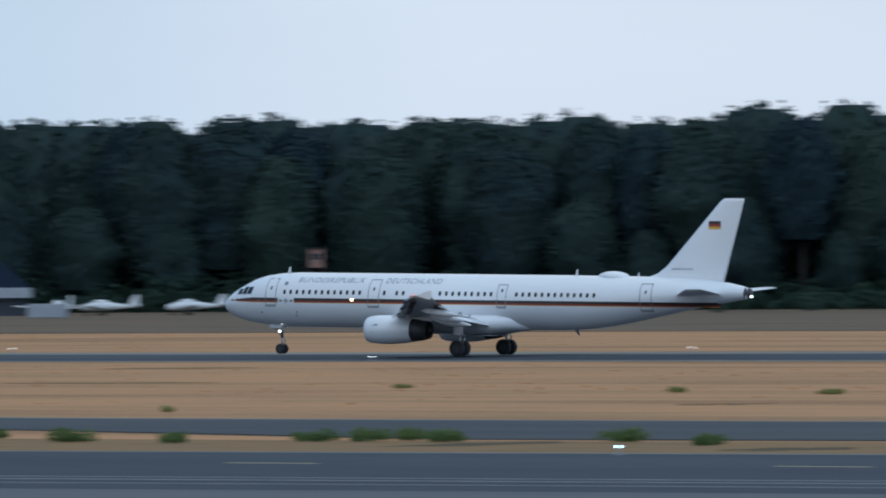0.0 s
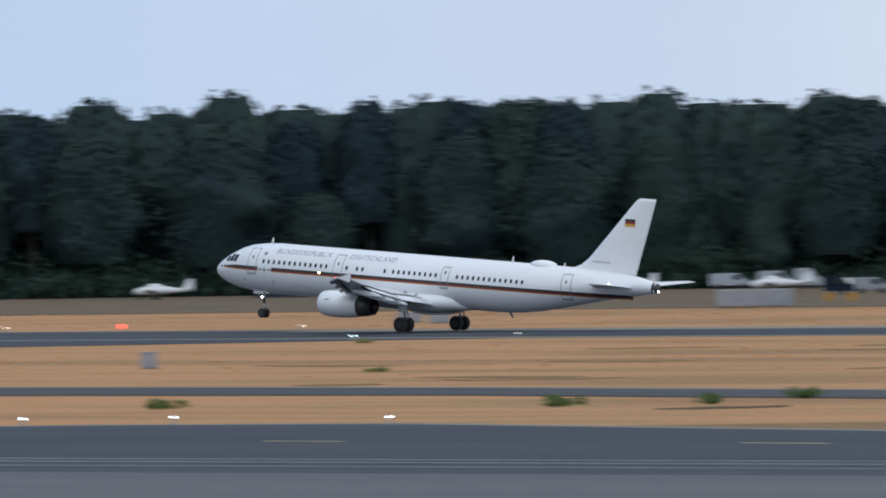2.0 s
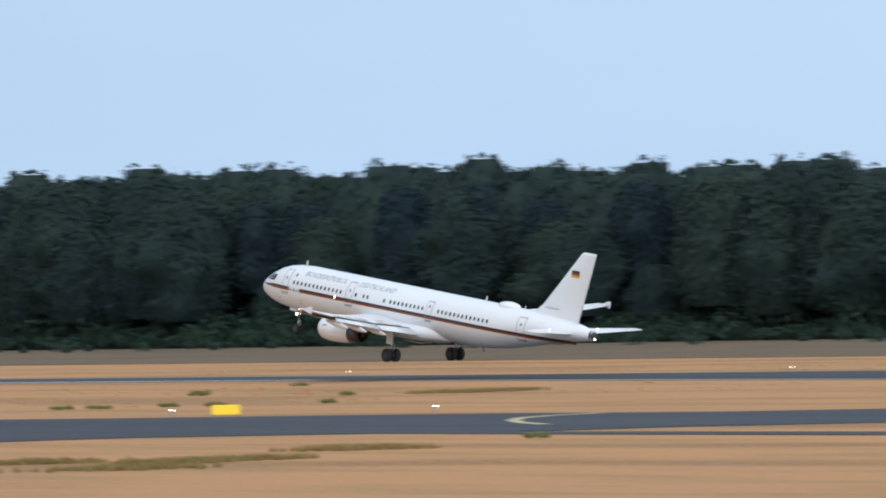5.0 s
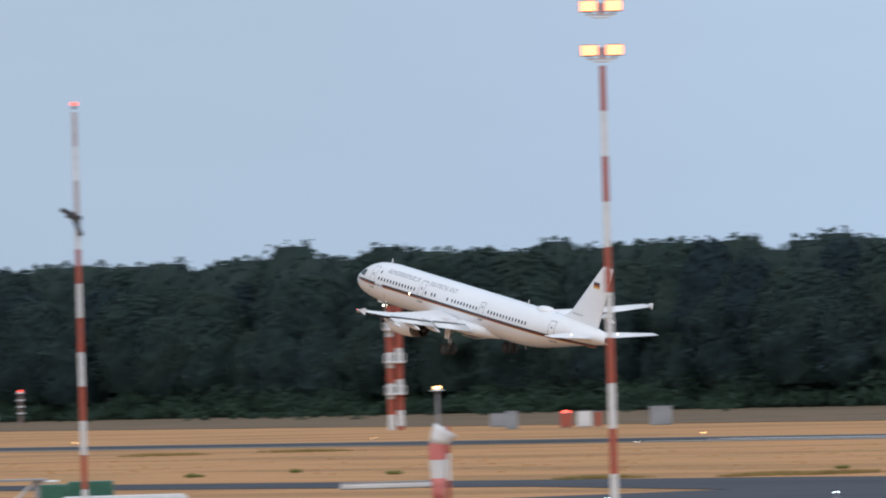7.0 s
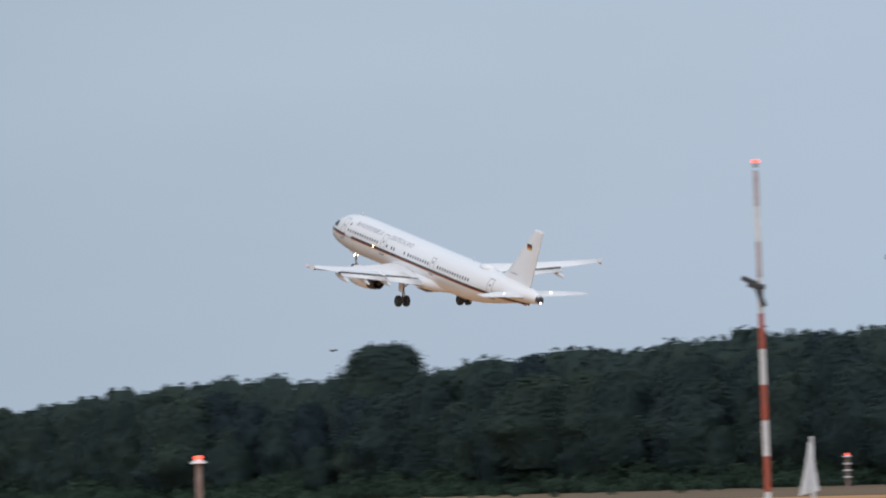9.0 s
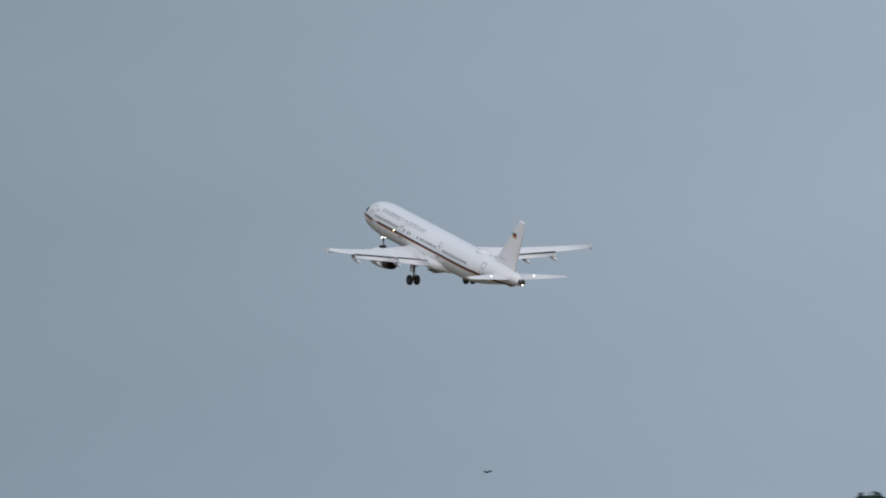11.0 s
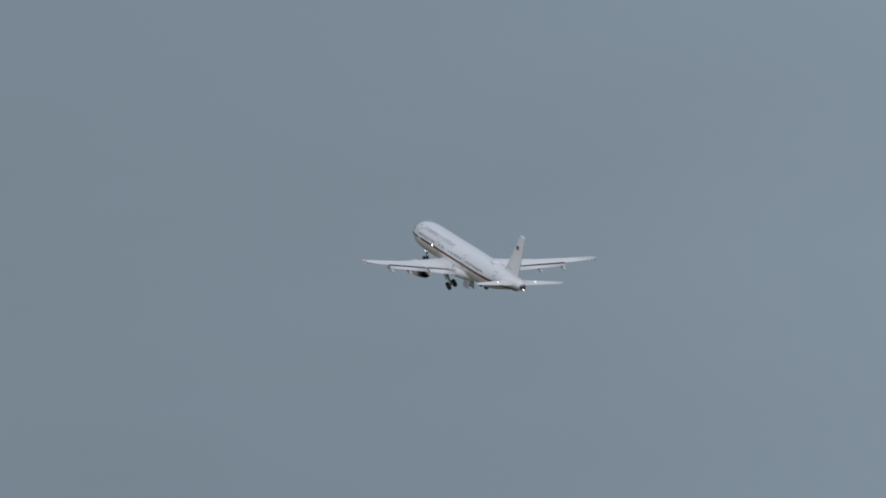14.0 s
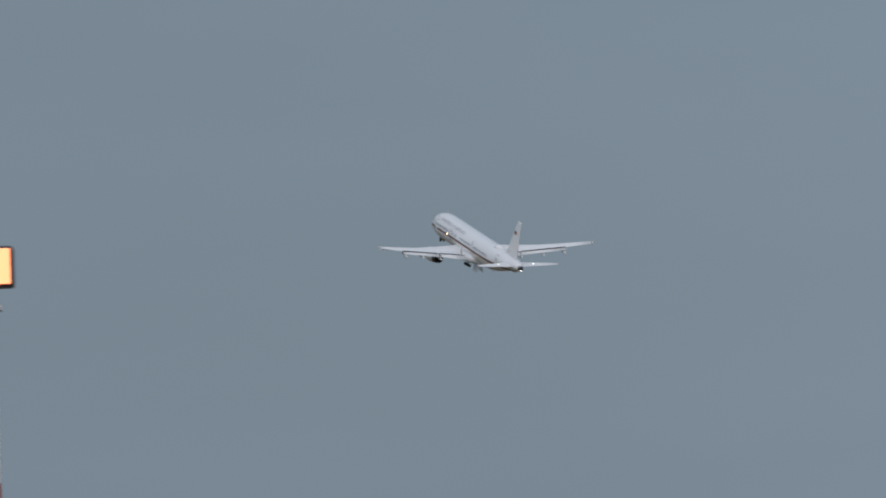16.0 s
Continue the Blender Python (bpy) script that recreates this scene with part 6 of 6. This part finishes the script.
for s in (-1, 1):
    bm = bmesh.new()
    slab_wing(bm, ((6.6, s * 0.6, 1.15), (9.6, s * 0.6, 1.15), (10.2, s * 8.1, 1.65), (9.1, s * 8.1, 1.65)), 0.13)
    part("wing", bm, PAINT, jet)
    bm = bmesh.new()
    slab_wing(bm, ((13.4, s * 0.1, 3.2), (15.0, s * 0.1, 3.2), (15.7, s * 2.9, 3.42), (14.9, s * 2.9, 3.42)), 0.10)
    part("tailplane", bm, PAINT, jet)
    bm = bmesh.new()
    loft(bm, [[(px_, s * 1.35 + r * math.cos(k * math.tau / 20), 2.3 + r * math.sin(k * math.tau / 20)) for k in range(20)] for px_, r in ((10.3, 0.30), (9.95, 0.34), (10.0, 0.40), (10.8, 0.50), (12.0, 0.47), (12.9, 0.30))])
    e = part("engine", bm, PAINT, jet, "white engine pod", True)
    bm = bmesh.new()
    rod(bm, (10.2, s * 1.35, 2.3), (10.14, s * 1.35, 2.3), 0.31, 0.31, 18)
    part("intake", bm, DARKMETAL, e)
    bm = bmesh.new()
    box(bm, 10.4, 12.3, min(s * 0.7, s * 1.1), max(s * 0.7, s * 1.1), 2.2, 2.36, 0.03)
    part("pylon", bm, PAINT, e)
    bm = bmesh.new()
    rod(bm, (8.8, s * 1.6, 0.30), (8.8, s * 1.85, 0.30), 0.30, 0.30, 18)
    part("wheel", bm, TYRE, jet)
    bm = bmesh.new()
    rod(bm, (8.8, s * 1.6, 0.3), (8.6, s * 1.6, 1.15), 0.07)
    part("gear_leg", bm, STEEL, jet)
    for k in range(7):
        bm = bmesh.new()
        yy = s * 0.903
        loft(bm, [[(4.0 + 0.85 * k + 0.16 * math.cos(i * math.tau / 12), yy + t, 2.05 + 0.2 * math.sin(i * math.tau / 12)) for i in range(12)] for t in (0, s * 0.012)])
        part("cabin_window", bm, GLASS, jet)
bm = bmesh.new()
loft(bm, [[(px_, k, pz) for px_, pz in ((11.8, 2.4), (12.9, 2.95), (14.6, 5.0), (15.7, 5.0), (15.1, 2.6), (14.6, 2.3))] for k in (-0.11, 0.11)])
fn = part("fin", bm, PAINT, jet)
bm = bmesh.new()
loft(bm, [[(px_, k, pz) for px_, pz in ((14.7, 2.75), (15.2, 3.25), (15.55, 3.25), (15.25, 2.75))] for k in (-0.12, 0.12)])
part("red_fillet", bm, material("maroon_paint", (0.16, 0.035, 0.035), 0.4), fn, "maroon painted lower rudder")
bm = bmesh.new()
rod(bm, (1.9, -0.08, 0.24), (1.9, 0.08, 0.24), 0.24, 0.24, 16)
rod(bm, (1.9, 0, 0.24), (1.9, 0, 1.2), 0.06)
part("nose_wheel", bm, TYRE, jet)
jet.matrix_basis = pose(-176.5, 164.9, 0.06, 0, 0, 85)
tagged(jet, "white business jet with a dark side stripe parked on the apron", "business jet")

# ---- a small dark bird crossing the sky ----
bird = tagged(new("bird"), "small dark bird in flight", "bird")
bm = bmesh.new()
body_of(bm, ((0, 0, 0.005, 0.005), (0.03, 0, 0.02, 0.02), (0.09, 0, 0.035, 0.035), (0.17, 0, 0.02, 0.02), (0.24, 0, 0.03, 0.006)), 10)
part("body", bm, BLACK, bird, smooth=True)
for s in (-1, 1):
    bm = bmesh.new()
    slab_wing(bm, ((0.05, s * 0.02, 0), (0.13, s * 0.02, 0), (0.16, s * 0.13, 0.05), (0.17, s * 0.22, 0.02), (0.07, s * 0.13, 0.06)), 0.008)
    part("wing", bm, BLACK, bird)


# ---- what moves ----
def motions():
    walk(airliner, [(t, pose(x, y, z, bank, pitch, head)) for t, x, y, z, head, pitch, bank in FLIGHT])
    # the gear folds in after the climb has begun
    for key, sign in (("port", 1), ("starboard", -1)):
        at = GEAR[key].location.copy()
        # the struts stretch as the wheels leave the runway
        walk(GEAR[key], [(t, pose(at.x, at.y, at.z + dz, sign * a)) for t, a, dz in ((0, 0, 0.14), (3.0, 0, 0.12), (4.2, 0, 0), (5.2, 0, -0.14), (12.4, 0, -0.14), (12.9, 4, -0.14), (13.7, 22, -0.14), (14.2, 30, -0.14), (14.7, 38, -0.14), (15.2, 47, -0.14), (16, 60, -0.14))])
    # the wings bend up as they take the weight
    for s, wing in WINGS.items():
        hinge = Matrix.Translation((0, s * 2.0, 0))
        walk(wing, [(t, hinge @ Matrix.Rotation(radians(-s * a), 4, "X") @ hinge.inverted()) for t, a in ((0, 1.3), (1.5, 1.1), (3.2, 0.6), (5.0, 0), (16, 0))])
    at = nose_leg.location.copy()
    walk(nose_leg, [(t, pose(*at, 0, a)) for t, a in ((0, 0), (12.6, 0), (13.2, 8), (14.2, 28), (15.2, 50), (16, 66))])

    for s, bay in BAY.items():
        at = bay.location.copy()
        walk(bay, [(t, pose(*at, -s * a)) for t, a in ((0, 0), (10.8, 0), (11.5, 45), (12.2, 82), (16, 82))])

    # the bird glides over the apron
    walk(bird, [(t, pose(x, y, z, 0, 0, 20)) for t, x, y, z in (
        (0.0, -220, 146, 9.0), (6.0, -280, 162, 11.2), (8.0, -297.9, 167.0, 11.65), (8.5, -309.2, 169.85, 11.9), (9.0, -312.7, 168.0, 12.03), (9.5, -314.25, 165.0, 12.0), (10.0, -315.9, 161.9, 12.07), (10.2, -317, 159.8, 12.4), (12.3, -330, 130, 11.5), (16.0, -350, 60, 10))])


motions()
